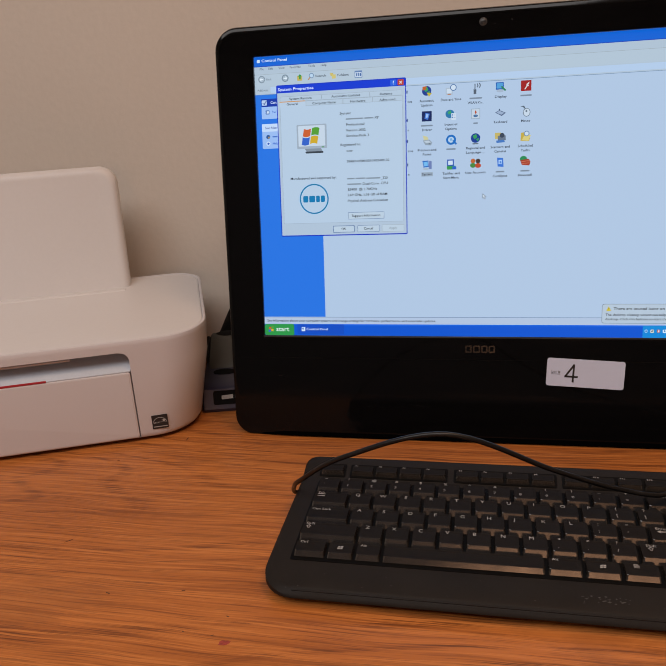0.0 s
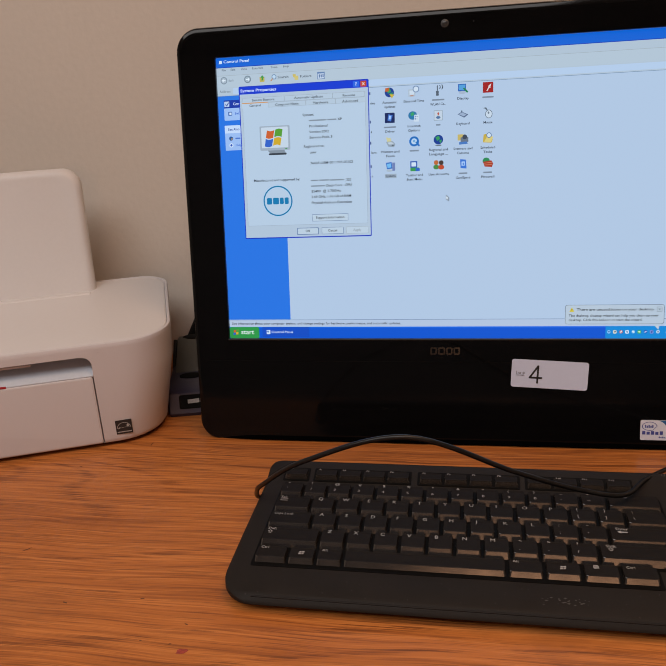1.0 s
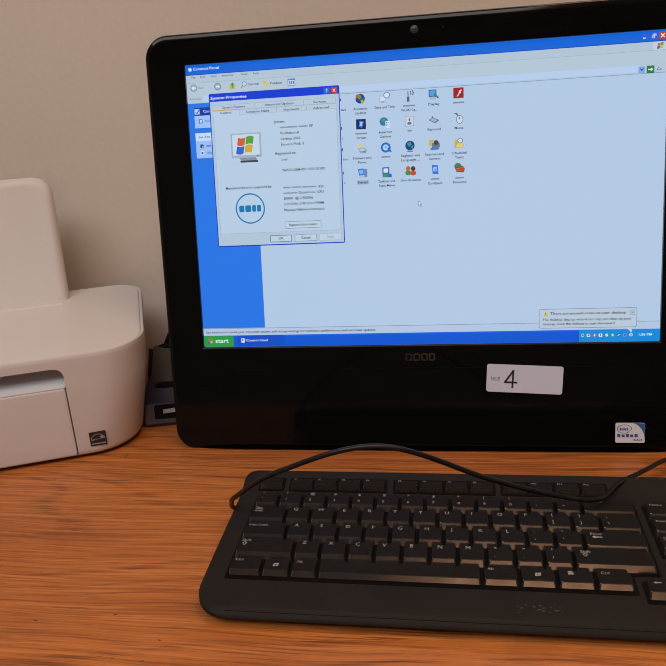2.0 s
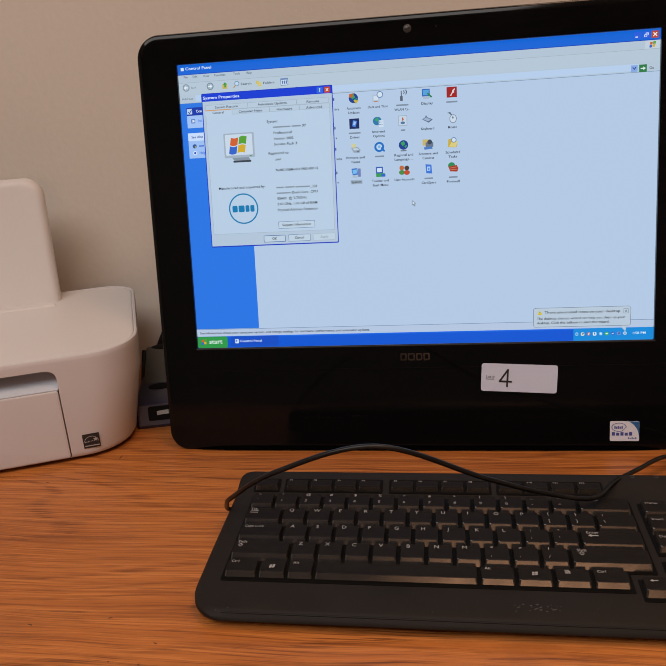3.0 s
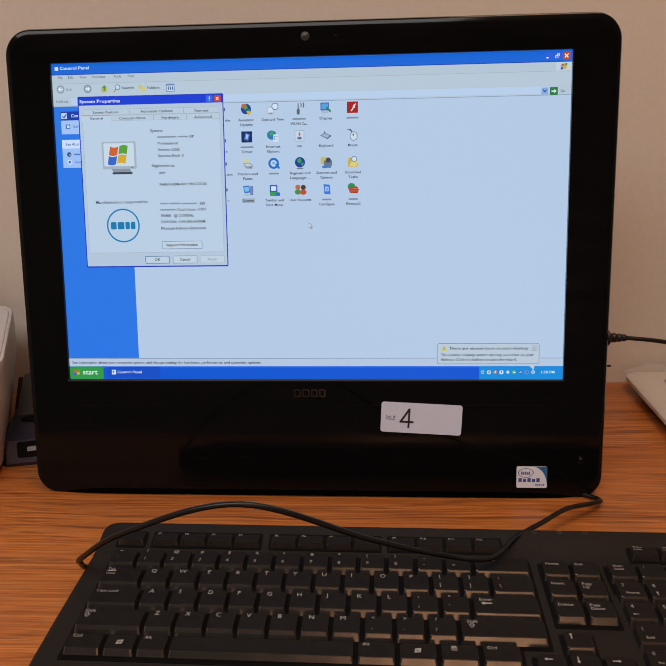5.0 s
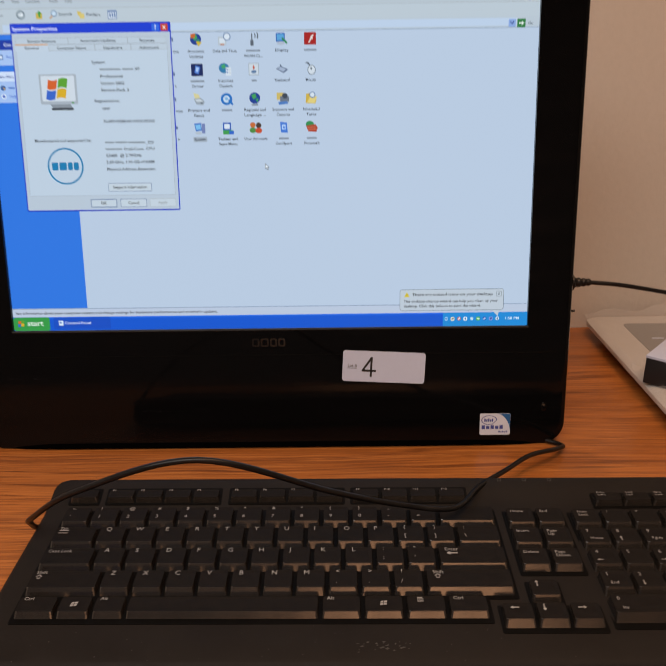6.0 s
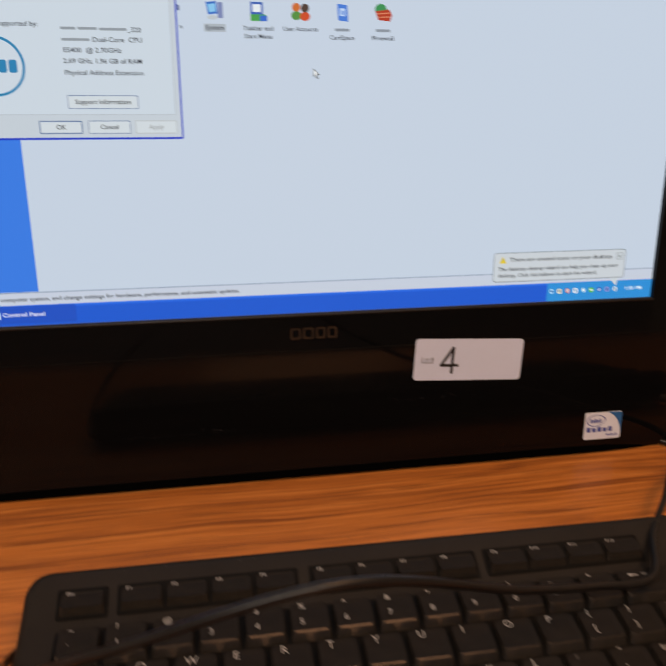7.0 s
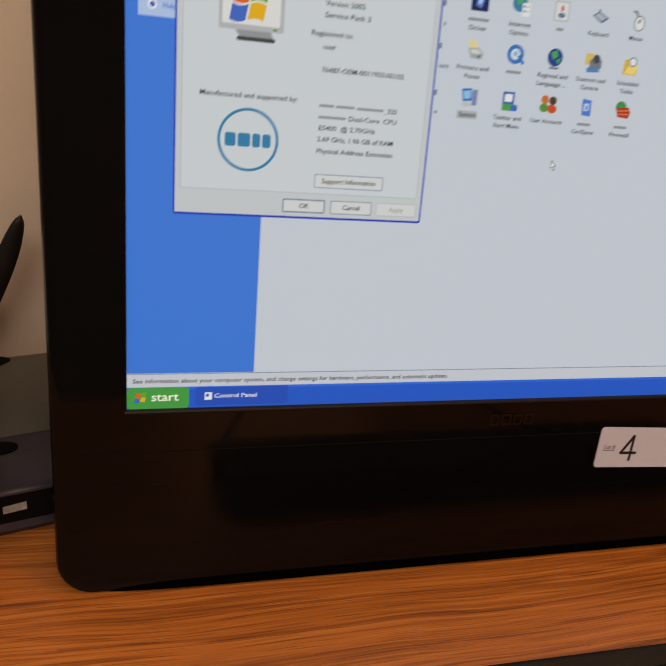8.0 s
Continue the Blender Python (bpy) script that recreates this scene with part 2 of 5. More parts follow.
def tube(bm, pts, r, n=10, mat=0):
    """A round bar along pts; r: one radius or one for each point."""
    pts = [Vector(p) for p in pts]
    rs = r if isinstance(r, (list, tuple)) else [r] * len(pts)
    rings, side = [], None
    for i, p in enumerate(pts):
        d = (pts[min(i + 1, len(pts) - 1)] - pts[max(i - 1, 0)]).normalized()
        if side is None:
            side = d.orthogonal().normalized()
        side = (side - d * side.dot(d)).normalized()
        up = d.cross(side)
        rings.append([p + rs[i] * (side * math.cos(2 * math.pi * k / n) + up * math.sin(2 * math.pi * k / n)) for k in range(n)])
    return loft(bm, rings, mat=mat)


def spline(keys, n=10):
    k = [Vector(p) for p in keys]
    k = [2 * k[0] - k[1], *k, 2 * k[-1] - k[-2]]
    out = []
    for i in range(1, len(k) - 2):
        a, b, c, d = k[i - 1:i + 3]
        for j in range(n):
            t = j / n
            out.append(0.5 * (2 * b + (c - a) * t + (2 * a - 5 * b + 4 * c - d) * t * t + (3 * b - a - 3 * c + d) * t ** 3))
    return [*out, k[-2]]


TEXTS = []


def text(name, words, m, size, mat, parent, wide=0.0, align="LEFT", label="", bold=0.0):
    """Flat lettering in the built-in font, laid in the plane of m; wide: the width that it fills."""
    cu = bpy.data.curves.new(name, "FONT")
    cu.body, cu.size, cu.align_x, cu.align_y, cu.resolution_u = words, size, align, "CENTER", 2
    cu.offset = bold * size
    ob = bpy.data.objects.new(name + "_outline", cu)
    scene.collection.objects.link(ob)
    TEXTS.append((ob, name, m, mat, parent, wide, label))


def set_texts():
    """Turn all lettering into meshes in one go."""
    bpy.context.view_layer.update()
    dg = bpy.context.evaluated_depsgraph_get()
    for ob, name, m, mat, parent, wide, label in TEXTS:
        me = bpy.data.meshes.new_from_object(ob.evaluated_get(dg))
        me.name = name
        if wide and len(me.vertices):
            xs = [v.co.x for v in me.vertices]
            k = wide / max(max(xs) - min(xs), 1e-6)
            me.transform(Matrix.Diagonal((k, 1, 1, 1)))
        me.transform(m)
        me.materials.clear()
        me.materials.append(mat)
        done = new(name, me)
        done.parent = parent
        if label:
            tagged(done, label)
    for ob, *_ in TEXTS:
        cu = ob.data
        bpy.data.objects.remove(ob)
        bpy.data.curves.remove(cu)


# ---- room ----
def slab(name, x0, x1, y0, y1, z0, z1, mat, label, m=None, kind="structure", category="wall"):
    bm = bmesh.new()
    bmesh.ops.create_cube(bm, size=1, matrix=Matrix.LocRotScale(((x0 + x1) / 2, (y0 + y1) / 2, (z0 + z1) / 2), None, (x1 - x0, y1 - y0, z1 - z0)))
    return solid(name, bm, mat, label, category, kind, m)


WALL_TURN = pose(0, 0.232, 0, 0, 0, 2.4)
slab("wall_north", -2.2, 2.2, 0.0, 0.12, 0.0, 2.5, WALL, "cream painted wall with fine orange-peel texture", WALL_TURN)
slab("wall_west", -2.3, -2.18, -3.0, 0.16, 0.0, 2.5, WALL, "cream painted side wall")
slab("wall_east", 2.18, 2.3, -3.0, 0.28, 0.0, 2.5, WALL, "cream painted side wall")
# Unseen; its dark grey is set to keep the bezel's reflections dark.
slab("wall_south", -2.3, 2.3, -3.12, -3.0, 0.0, 2.5, REAR, "unseen rear wall, set dark grey to darken reflections")
slab("floor", -2.3, 2.3, -3.12, 0.4, -0.1, 0.0, FLOOR, "brown carpet floor", category="floor")
slab("ceiling", -2.3, 2.3, -3.12, 0.4, 2.5, 2.6, CEIL, "white painted ceiling", category="ceiling")

# desk: a wide oak-laminate top on two panel ends
desk = thing("desk", pose(0, -0.19, 0), "oak laminate desk with a warm brown grain", "desk")
bm = bmesh.new()
rim = lambda d: [(-0.95 + d, -0.30 + d), (0.95 - d, -0.30 + d), (0.95 - d, 0.4612 - d), (-0.95 + d, 0.3812 - d)]
loft(bm, [flat(rim(0.002), DESK - 0.03), flat(rim(0), DESK - 0.028), flat(rim(0), DESK - 0.002), flat(rim(0.0006), DESK - 0.0006), flat(rim(0.002), DESK)])
part("desktop", bm, WOOD, desk)
for sx in (-0.90, 0.87):
    bm = bmesh.new()
    box(bm, sx, sx + 0.03, -0.27, 0.36, 0.0, DESK - 0.03, 0.001)
    part("side_panel", bm, WOOD, desk)
# small marks in the desktop
rng = random.Random(4)
for x, y, w, h, turn, mt, nm in ((-0.312, -0.205, 0.008, 0.0012, 45, STAIN, "scratch"), (-0.199, -0.251, 0.003, 0.0009, 10, STAIN, "scuff"), (-0.154, -0.295, 0.008, 0.004, 20, PINKST, "ink_stain"), (-0.284, -0.032, 0.0010, 0.008, 0, STAIN, "scratch"), (-0.334, -0.080, 0.003, 0.0012, 0, STAIN, "scuff"), (-0.251, -0.260, 0.0035, 0.0012, -15, STAIN, "scuff"), (-0.345, -0.288, 0.004, 0.0016, 5, STAIN, "scuff"), (-0.184, -0.289, 0.002, 0.0010, 0, STAIN, "scuff"), (-0.164, -0.290, 0.002, 0.0010, 30, STAIN, "scuff"), (-0.160, -0.272, 0.003, 0.0010, -20, STAIN, "scuff")):
    bm = bmesh.new()
    ring = []
    for k in range(14):
        a = 2 * math.pi * k / 14
        q = 1 + rng.uniform(-0.35, 0.25)
        ring.append((q * w / 2 * math.cos(a), q * h / 2 * math.sin(a), 0.0))
    bm.faces.new([bm.verts.new(p) for p in ring])
    o = part(nm, bm, mt, desk)
    o.matrix_basis = pose(x, y + 0.19, DESK + 0.0002, 0, 0, turn)

# ---- all-in-one computer ----
BASE = 0.1000
PC_M = pose(0, -BASE * math.sin(TILT), DESK + 0.0985 - BASE * math.cos(TILT), -9.81)
pc = thing("all_in_one_computer", PC_M, "glossy black all-in-one desktop computer with its display switched on", "computer")


def up(pts, y):
    """Points of the computer's face, heights counted from the display's lower edge, y: depth behind the face."""
    return [(a, y, max(b + BASE, y * math.tan(TILT) if y > 0.004 else -1)) for a, b in pts]


def face(d):
    """The computer's outline, drawn in by d."""
    q = rr(-0.2415 + d, 0.2415 - d, -BASE + d, 0.2828 - d, tuple(max(v - d, 0.002) for v in (0.021, 0.021, 0.0185, 0.0185)), 10)
    return [(x * (1 - 0.012 * max(0.0, (0.10 - z) / 0.2)), z) for x, z in q]


hole = rr(-0.2047, 0.2047, -0.0008, 0.2556, 0.0008, 10)
bm = bmesh.new()
def chin(d, y):
    """A ring of the outline whose lowest edge curls forward onto the desk."""
    return [(a, b - 0.0004 * min(1.0, max(0.0, (0.0150 - c_) / 0.0130)) ** 2, c_) for a, b, c_ in up(face(d), y)]


loft(bm, [up(face(0.004), 0.040), up(face(0.0), 0.034), up(face(0.0), 0.0050), chin(0.0003, 0.0022), chin(0.0013, 0.0006), chin(0.0030, 0.0), chin(0.0060, 0.0), chin(0.0085, 0.0), chin(0.0105, 0.0), chin(0.0125, 0.0), up(face(0.0150), 0.0), up(face(0.0160), 0.0), up(rr(-0.2057, 0.2057, -0.0018, 0.2566, 0.0008, 10), 0.0), up(hole, 0.0), up(hole, 0.0030)], first=True, last=False)
bezel = part("bezel", bm, PIANO, pc, "glossy piano-black bezel with fine smudges")
bm = bmesh.new()
loft(bm, [up(rr(-0.19, 0.19, -0.07, 0.25, 0.03, 6), 0.039), up(rr(-0.18, 0.18, -0.06, 0.24, 0.03, 6), 0.060), up(rr(-0.13, 0.13, -0.02, 0.20, 0.03, 6), 0.078)], first=False)
part("back_housing", bm, BACKP, pc)
# Added strip: sheenless black that fills out the dark lower edge without glare.
bm = bmesh.new()
lip = lambda i: [(a, -0.0034 + i + 0.0046 * (abs(a) / 0.2190) ** 10, 0.0) for a in [-0.2190 + 0.4380 * k / 60 for k in range(61)]]
loft(bm, [[(a, y, 0.0007 + (0.002 - y) * 0.16) for a, y, _ in lip(0)] + [(0.2190, 0.006, 0.0012), (-0.2190, 0.006, 0.0012)], [(a, y, 0.0026) for a, y, _ in lip(0.0004)] + [(0.2190, 0.006, 0.0026), (-0.2190, 0.006, 0.0026)], [(a, y, 0.0044) for a, y, _ in lip(0.0022)] + [(0.2188, 0.006, 0.0044), (-0.2188, 0.006, 0.0044)]])
part("edge_filler", bm, EDGE_FILL, pc, "added matt black strip that fills out the lower edge", smooth=False)
bm = bmesh.new()
loft(bm, [up(rr(-0.07, 0.07, -0.02, 0.10, 0.01, 3), 0.070), up(rr(-0.065, 0.065, -0.06, 0.00, 0.01, 3), 0.115), up(rr(-0.06, 0.06, -0.083, -0.076, 0.003, 3), 0.150)])
part("rear_stand", bm, BACKP, pc)
bm = bmesh.new()
tube(bm, [(x, -0.0001, BASE - 0.0222) for x in (-0.2275, -0.1, 0.1, 0.2275)], 0.00025, 6)
part("seam", bm, WELL, pc)
# lip under the display
bm = bmesh.new()
tube(bm, [(x, 0.0006, BASE - 0.0016) for x in (-0.2055, -0.1, 0.1, 0.2055)], 0.0011, 8)
part("display_lip", bm, BACKP, pc)


def disc(bm, x, z, y, rx, rz, n=24, mat=0, depth=0.0):
    ring = lambda k, yy: [(x + k * rx * math.cos(2 * math.pi * i / n), yy, z + k * rz * math.sin(2 * math.pi * i / n)) for i in range(n)]
    if depth:
        loft(bm, [ring(1.0, y), ring(1.0, y - depth * 0.6), ring(0.85, y - depth)], mat=mat)
    else:
        bm.faces.new([bm.verts.new(p) for p in ring(1.0, y)]).material_index = mat
    return bm


bm = disc(bmesh.new(), 0, BASE + 0.2705, 0.0, 0.0034, 0.0034, depth=0.0005)
cam_ring = part("webcam", bm, LENSRING, pc, "small round grey webcam")
bm = disc(bmesh.new(), 0, BASE + 0.2705, -0.0005, 0.0022, 0.0022, depth=0.0004)
part("lens", bm, LENS, cam_ring)
bm = disc(bmesh.new(), 0.024, BASE + 0.2705, 0.0, 0.0006, 0.0006, depth=0.0002)
part("microphone_hole", bm, BACKP, pc)
bm = disc(bmesh.new(), 0.2205, BASE - 0.0676, 0.0, 0.0022, 0.0040, depth=0.0008)
part("power_button", bm, PIANO, pc)
# maker's mark under the display: four plain raised blocks
bm = bmesh.new()
for x0, x1 in ((-0.0143, -0.0084), (-0.0074, -0.0010), (0.0000, 0.0056), (0.0066, 0.0122)):
    p = rr(x0, x1, BASE - 0.0153, BASE - 0.0085, 0.0012, 3)
    w_ = rr(x0 + 0.0013, x1 - 0.0013, BASE - 0.0140, BASE - 0.0098, 0.0006, 3)
    loft(bm, [upright(w_, 0.0), upright(w_, -0.0006), upright(p, -0.0006), upright(p, 0.0)], first=False, last=False)
part("maker_mark", bm, CHROME, pc, "small dark chrome maker's mark", smooth=False)

# dust lines and specks on the glossy lower bezel
rng = random.Random(21)
bm = bmesh.new()
for x0, x1, z0, count in ((-0.106, -0.045, -0.0684, 26), (-0.212, -0.172, -0.0400, 16), (0.020, 0.110, -0.0560, 14)):
    for k in range(count):
        x, z = rng.uniform(x0, x1), z0 + rng.uniform(-0.0006, 0.0006) + 0.0030 * (rng.random() ** 6)
        w, h = rng.uniform(0.0004, 0.0020), rng.uniform(0.00008, 0.00022)
        bm.faces.new([bm.verts.new((x + a, -0.00012, BASE + z + b)) for a, b in ((-w, 0), (0, -h), (w, 0), (0, h))])
for k in range(40):
    x, z, r = rng.uniform(-0.22, 0.22), rng.uniform(-0.088, -0.010), rng.uniform(0.0001, 0.00028)
    bm.faces.new([bm.verts.new((x + r * math.cos(2.1 * i), -0.00012, BASE + z + r * math.sin(2.1 * i))) for i in range(3)])
tagged(part("dust", bm, SMUDGE, pc, "faint dust lines and specks", smooth=False), kind="stuff")

# display panel and what it shows
SC = 0.0028
bm = bmesh.new()
loft(bm, [up(rr(-0.2046, 0.2046, -0.0007, 0.2555, 0.0004, 2), 0.0060), up(rr(-0.2046, 0.2046, -0.0007, 0.2555, 0.0004, 2), SC)])
screen = part("screen", bm, glow("bdcee3"), pc, "lit display showing an open settings window and a dialog", smooth=False)


def lay(z, n):
    return SC - 0.00006 * n


def pane(name, x0, x1, z0, z1, colour, n, r=0.0003, label=""):
    bm = bmesh.new()
    vs = [bm.verts.new(p) for p in up(rr(x0, x1, z0, z1, r, 3), lay(0, n))]
    bm.faces.new(vs)
    return part(name, bm, glow(colour), screen, label, smooth=False)


def outline(name, x0, x1, z0, z1, colour, n, w=0.0003, r=0.0006):
    bm = bmesh.new()
    loft(bm, [up(rr(x0, x1, z0, z1, r, 3), lay(0, n)), up(rr(x0 + w, x1 - w, z0 + w, z1 - w, max(r - w, 0.0001), 3), lay(0, n))], first=False, last=False)
    return part(name, bm, glow(colour), screen, smooth=False)


def words(s, x, z, size=0.0031, colour="2a323c", wide=0.0, align="LEFT", n=12, name="screen_text"):
    text(name, s, Matrix.Translation((x, lay(0, n), z + BASE)) @ pose(0, 0, 0, 90), size, glow(colour), screen, wide, align, bold=0.012)


def bars(x0, x1, z, h=0.0012, colour="8a96a2", n=12):
    """Unlettered writing: a plain bar."""
    pane("text_bar", x0, x1, z - h / 2, z + h / 2, colour, n)


DARK = "161e2a"
# window: title, menu, tool and address strips
pane("title_bar", -0.2046, 0.2046, 0.2474, 0.2555, "0c66d4", 1, label="blue window title bar")
pane("title_bar_edge", -0.2046, 0.2046, 0.2468, 0.2474, "1244b4", 1)
pane("menu_strip", -0.2046, 0.2046, 0.2402, 0.2468, "bcc9d4", 1)
pane("tool_strip", -0.2046, 0.2046, 0.2300, 0.2399, "bfccd6", 1)
pane("tool_line", -0.2046, 0.2046, 0.2399, 0.2402, "a7b0b4", 2)
pane("address_strip", -0.2046, 0.2046, 0.2228, 0.2300, "bdcad5", 1)
pane("address_field", -0.190, 0.188, 0.2236, 0.2290, "c0d3ea", 2)
pane("address_line", -0.2046, 0.2046, 0.2222, 0.2226, "7f93aa", 2)
words("Control Panel", -0.1975, 0.2518, 0.0034, "e4eefc", 0.0238)
pane("window_glyph", -0.2018, -0.1990, 0.2504, 0.2532, "d8e6f6", 3)
for s, x in (("File", -0.1995), ("Edit", -0.1912), ("View", -0.1815), ("Favorites", -0.1712), ("Tools", -0.1540), ("Help", -0.1424)):
    words(s, x, 0.2447, 0.0028, "69747f")
words("Search", -0.1478, 0.2357, 0.0028, "414c58", 0.0098)
words("Folders", -0.1275, 0.2352, 0.0028, "414c58", 0.0102)
words("Back", -0.1935, 0.2355, 0.0026, "8a95a1")
words("Address", -0.2025, 0.2262, 0.0028, "7b8692", 0.0105)
words("Go", 0.1962, 0.2251, 0.0029, "4b5662")
# left task pane
pane("task_pane", -0.2046, -0.1446, 0.0172, 0.2224, "2878e2", 2, label="bright blue task pane")
pane("pane_header", -0.1992, -0.150, 0.2116, 0.2186, "0f3aa4", 3)
pane("pane_box", -0.1992, -0.150, 0.2008, 0.2116, "a9c6f2", 3)
pane("pane_box", -0.1995, -0.150, 0.1742, 0.1895, "a5c3f1", 3)
pane("pane_header", -0.1995, -0.150, 0.1895, 0.1964, "d2e2fa", 3)
words("Con", -0.1905, 0.2150, 0.0033, "e8f0ff")
words("See Also", -0.1963, 0.1927, 0.0031, "28489a")
words("Swi", -0.1892, 0.2066, 0.0029, "3f6fd0")
bars(-0.1897, -0.1850, 0.1847, colour="4c78cc")
words("Help", -0.1897, 0.1786, 0.0029, "3f6fd0")
# status strip and task bar
pane("status_strip", -0.2046, 0.2046, 0.0104, 0.0166, "becbdf", 3)
pane("status_line", -0.2046, 0.2046, 0.0166, 0.0170, "7488a8", 3)
words("See information about your computer system, and change settings for hardware, performance, and automatic updates.", -0.2020, 0.0134, 0.0030, DARK, 0.1608)
pane("task_bar", -0.2046, 0.2046, -0.0007, 0.0102, "0058d0", 3, label="blue task bar")
pane("task_bar_shine", -0.2046, 0.2046, 0.0090, 0.0102, "1268e4", 4)
pane("start_button", -0.2046, -0.1756, -0.0007, 0.0101, "2f9a48", 5, r=0.0016, label="green start button")
words("start", -0.1935, 0.0052, 0.0062, "e6f4e8", 0.0128)
pane("task_button", -0.1725, -0.1270, 0.0004, 0.0098, "0a4fc2", 5, r=0.0008)
words("Control Panel", -0.1636, 0.0053, 0.0031, "dce8fa", 0.0208)
pane("tray", 0.1378, 0.2046, -0.0007, 0.0101, "0c8cd8", 5, label="light blue notification tray")
words("1:58 PM", 0.1868, 0.0052, 0.0030, "d4ecfa", 0.0106)
for i, c in enumerate(("9fd4f8", "e0dfc8", "c86a58", "e4eef6", "8fc7e8", "46b44e", "2c58b8", "7f8fd8", "d6e6f2")):
    bm = bmesh.new()
    if i % 2:
        bm.faces.new([bm.verts.new(p) for p in up(rr(0.1406 + 0.00505 * i - 0.0016, 0.1406 + 0.00505 * i + 0.0014, 0.0036, 0.0066, 0.0008, 3), lay(0, 7))])
    else:
        disc(bm, 0.1406 + 0.00505 * i, BASE + 0.0052, lay(0, 7), 0.0014, 0.0015, 14)
    icon = part("tray_icon", bm, glow(c), screen, smooth=False)
    bm = bmesh.new()
    cx = 0.1406 + 0.00505 * i
    a = 0.6 * i
    bm.faces.new([bm.verts.new(p) for p in up([(cx + 0.0010 * k * math.cos(a + 1.57 * j), 0.0052 + 0.0010 * k * math.sin(a + 1.57 * j)) for j, k in enumerate((1.5, 0.7, 1.3, 0.6))], lay(0, 8))])
    part("tray_glyph", bm, glow(("1f6fb8", "4a6a8c", "e6eef4", "3a7cb4", "e8f2f8", "e4f4e6", "bcd4f0", "1c5a9c", "4a7ca0")[i]), icon, smooth=False)

# message balloon
bm = bmesh.new()
bal = rr(0.1035, 0.1856, 0.0120, 0.0291, 0.0020, 4)
bm.faces.new([bm.verts.new(p) for p in up(bal, lay(0, 8))])
bm.faces.new([bm.verts.new(p) for p in up([(0.1762, 0.0122), (0.1812, 0.0070), (0.1824, 0.0122)], lay(0, 8.3))])
part("balloon", bm, glow("c2cdd8"), screen, "pale message balloon", smooth=False)
outline("balloon_edge", 0.1035, 0.1856, 0.0120, 0.0291, "47586a", 9, 0.0003, 0.0020)
words("There are unused icons on your desktop", 0.1131, 0.0249, 0.0032, "10161c", 0.0636)
words("The desktop cleanup wizard can help you clean up your", 0.1065, 0.0195, 0.0030, "1e2832", 0.0745)
words("desktop. Click this balloon to start the wizard.", 0.1065, 0.0157, 0.0030, "1e2832", 0.0612)
outline("balloon_close", 0.1795, 0.1838, 0.0228, 0.0270, "7a8894", 9, 0.0003, 0.0006)
words("x", 0.1816, 0.0251, 0.0036, "5a6874", 0, "CENTER")
bm = bmesh.new()
bm.faces.new([bm.verts.new(p) for p in up([(0.1070, 0.0230), (0.1112, 0.0230), (0.1091, 0.0270)], lay(0, 9))])
part("warning_sign", bm, glow("dcc53a"), screen, smooth=False)
words("!", 0.1091, 0.0247, 0.0030, "2c2c20", 0, "CENTER", 13)

# dialog
pane("dialog_edge", -0.1846, -0.0662, 0.0932, 0.2298, "1238c0", 6, r=0.0012, label="dark blue edge of the dialog")
pane("dialog_title", -0.1838, -0.0670, 0.2228, 0.2292, "0a3cd0", 7)
pane("dialog_body", -0.1838, -0.0670, 0.0942, 0.2228, "bccad8", 7, label="pale grey dialog")
pane("dialog_page", -0.1815, -0.0694, 0.1050, 0.2106, "c2d2e2", 8)
outline("dialog_page_edge", -0.1815, -0.0694, 0.1050, 0.2106, "9aa6b4", 9, 0.0002, 0.0003)
words("System Properties", -0.1830, 0.2258, 0.0036, "eaf2ff", 0.0332)
pane("help_button", -0.0801, -0.0747, 0.2234, 0.2284, "2c68de", 9, r=0.0006)
words("?", -0.0774, 0.2258, 0.0044, "eef4ff", 0, "CENTER")
pane("close_button", -0.0736, -0.0682, 0.2234, 0.2284, "c8452c", 9, r=0.0006, label="red close button")
words("x", -0.0709, 0.2262, 0.0050, "f4ece8", 0, "CENTER")
for x0, x1, z0, z1 in ((-0.1812, -0.1425, 0.2150, 0.2196), (-0.1425, -0.0985, 0.2150, 0.2196), (-0.0985, -0.0698, 0.2150, 0.2196), (-0.1572, -0.1230, 0.2104, 0.2148), (-0.1230, -0.0962, 0.2104, 0.2148), (-0.0962, -0.0694, 0.2104, 0.2148)):
    pane("tab", x0, x1, z0, z1, "c0cedb", 8, r=0.0006)
    outline("tab_edge", x0, x1, z0, z1, "98a4b0", 9, 0.0002, 0.0006)
pane("open_tab", -0.1820, -0.1574, 0.2102, 0.2152, "c4d3e2", 10, r=0.0006)
pane("tab_marker", -0.1818, -0.1576, 0.2145, 0.2153, "d89a5c", 11, label="orange marker of the open tab")
for s, x, z, w in (("System Restore", -0.1620, 0.2172, 0.021), ("Automatic Updates", -0.1203, 0.2172, 0.0262), ("Remote", -0.0840, 0.2168, 0.011), ("General", -0.1698, 0.2126, 0.0105), ("Computer Name", -0.1403, 0.2122, 0.0215), ("Hardware", -0.1096, 0.2120, 0.0138), ("Advanced", -0.0829, 0.2118, 0.0142)):
    words(s, x, z, 0.0029, "3c4856", w, "CENTER")
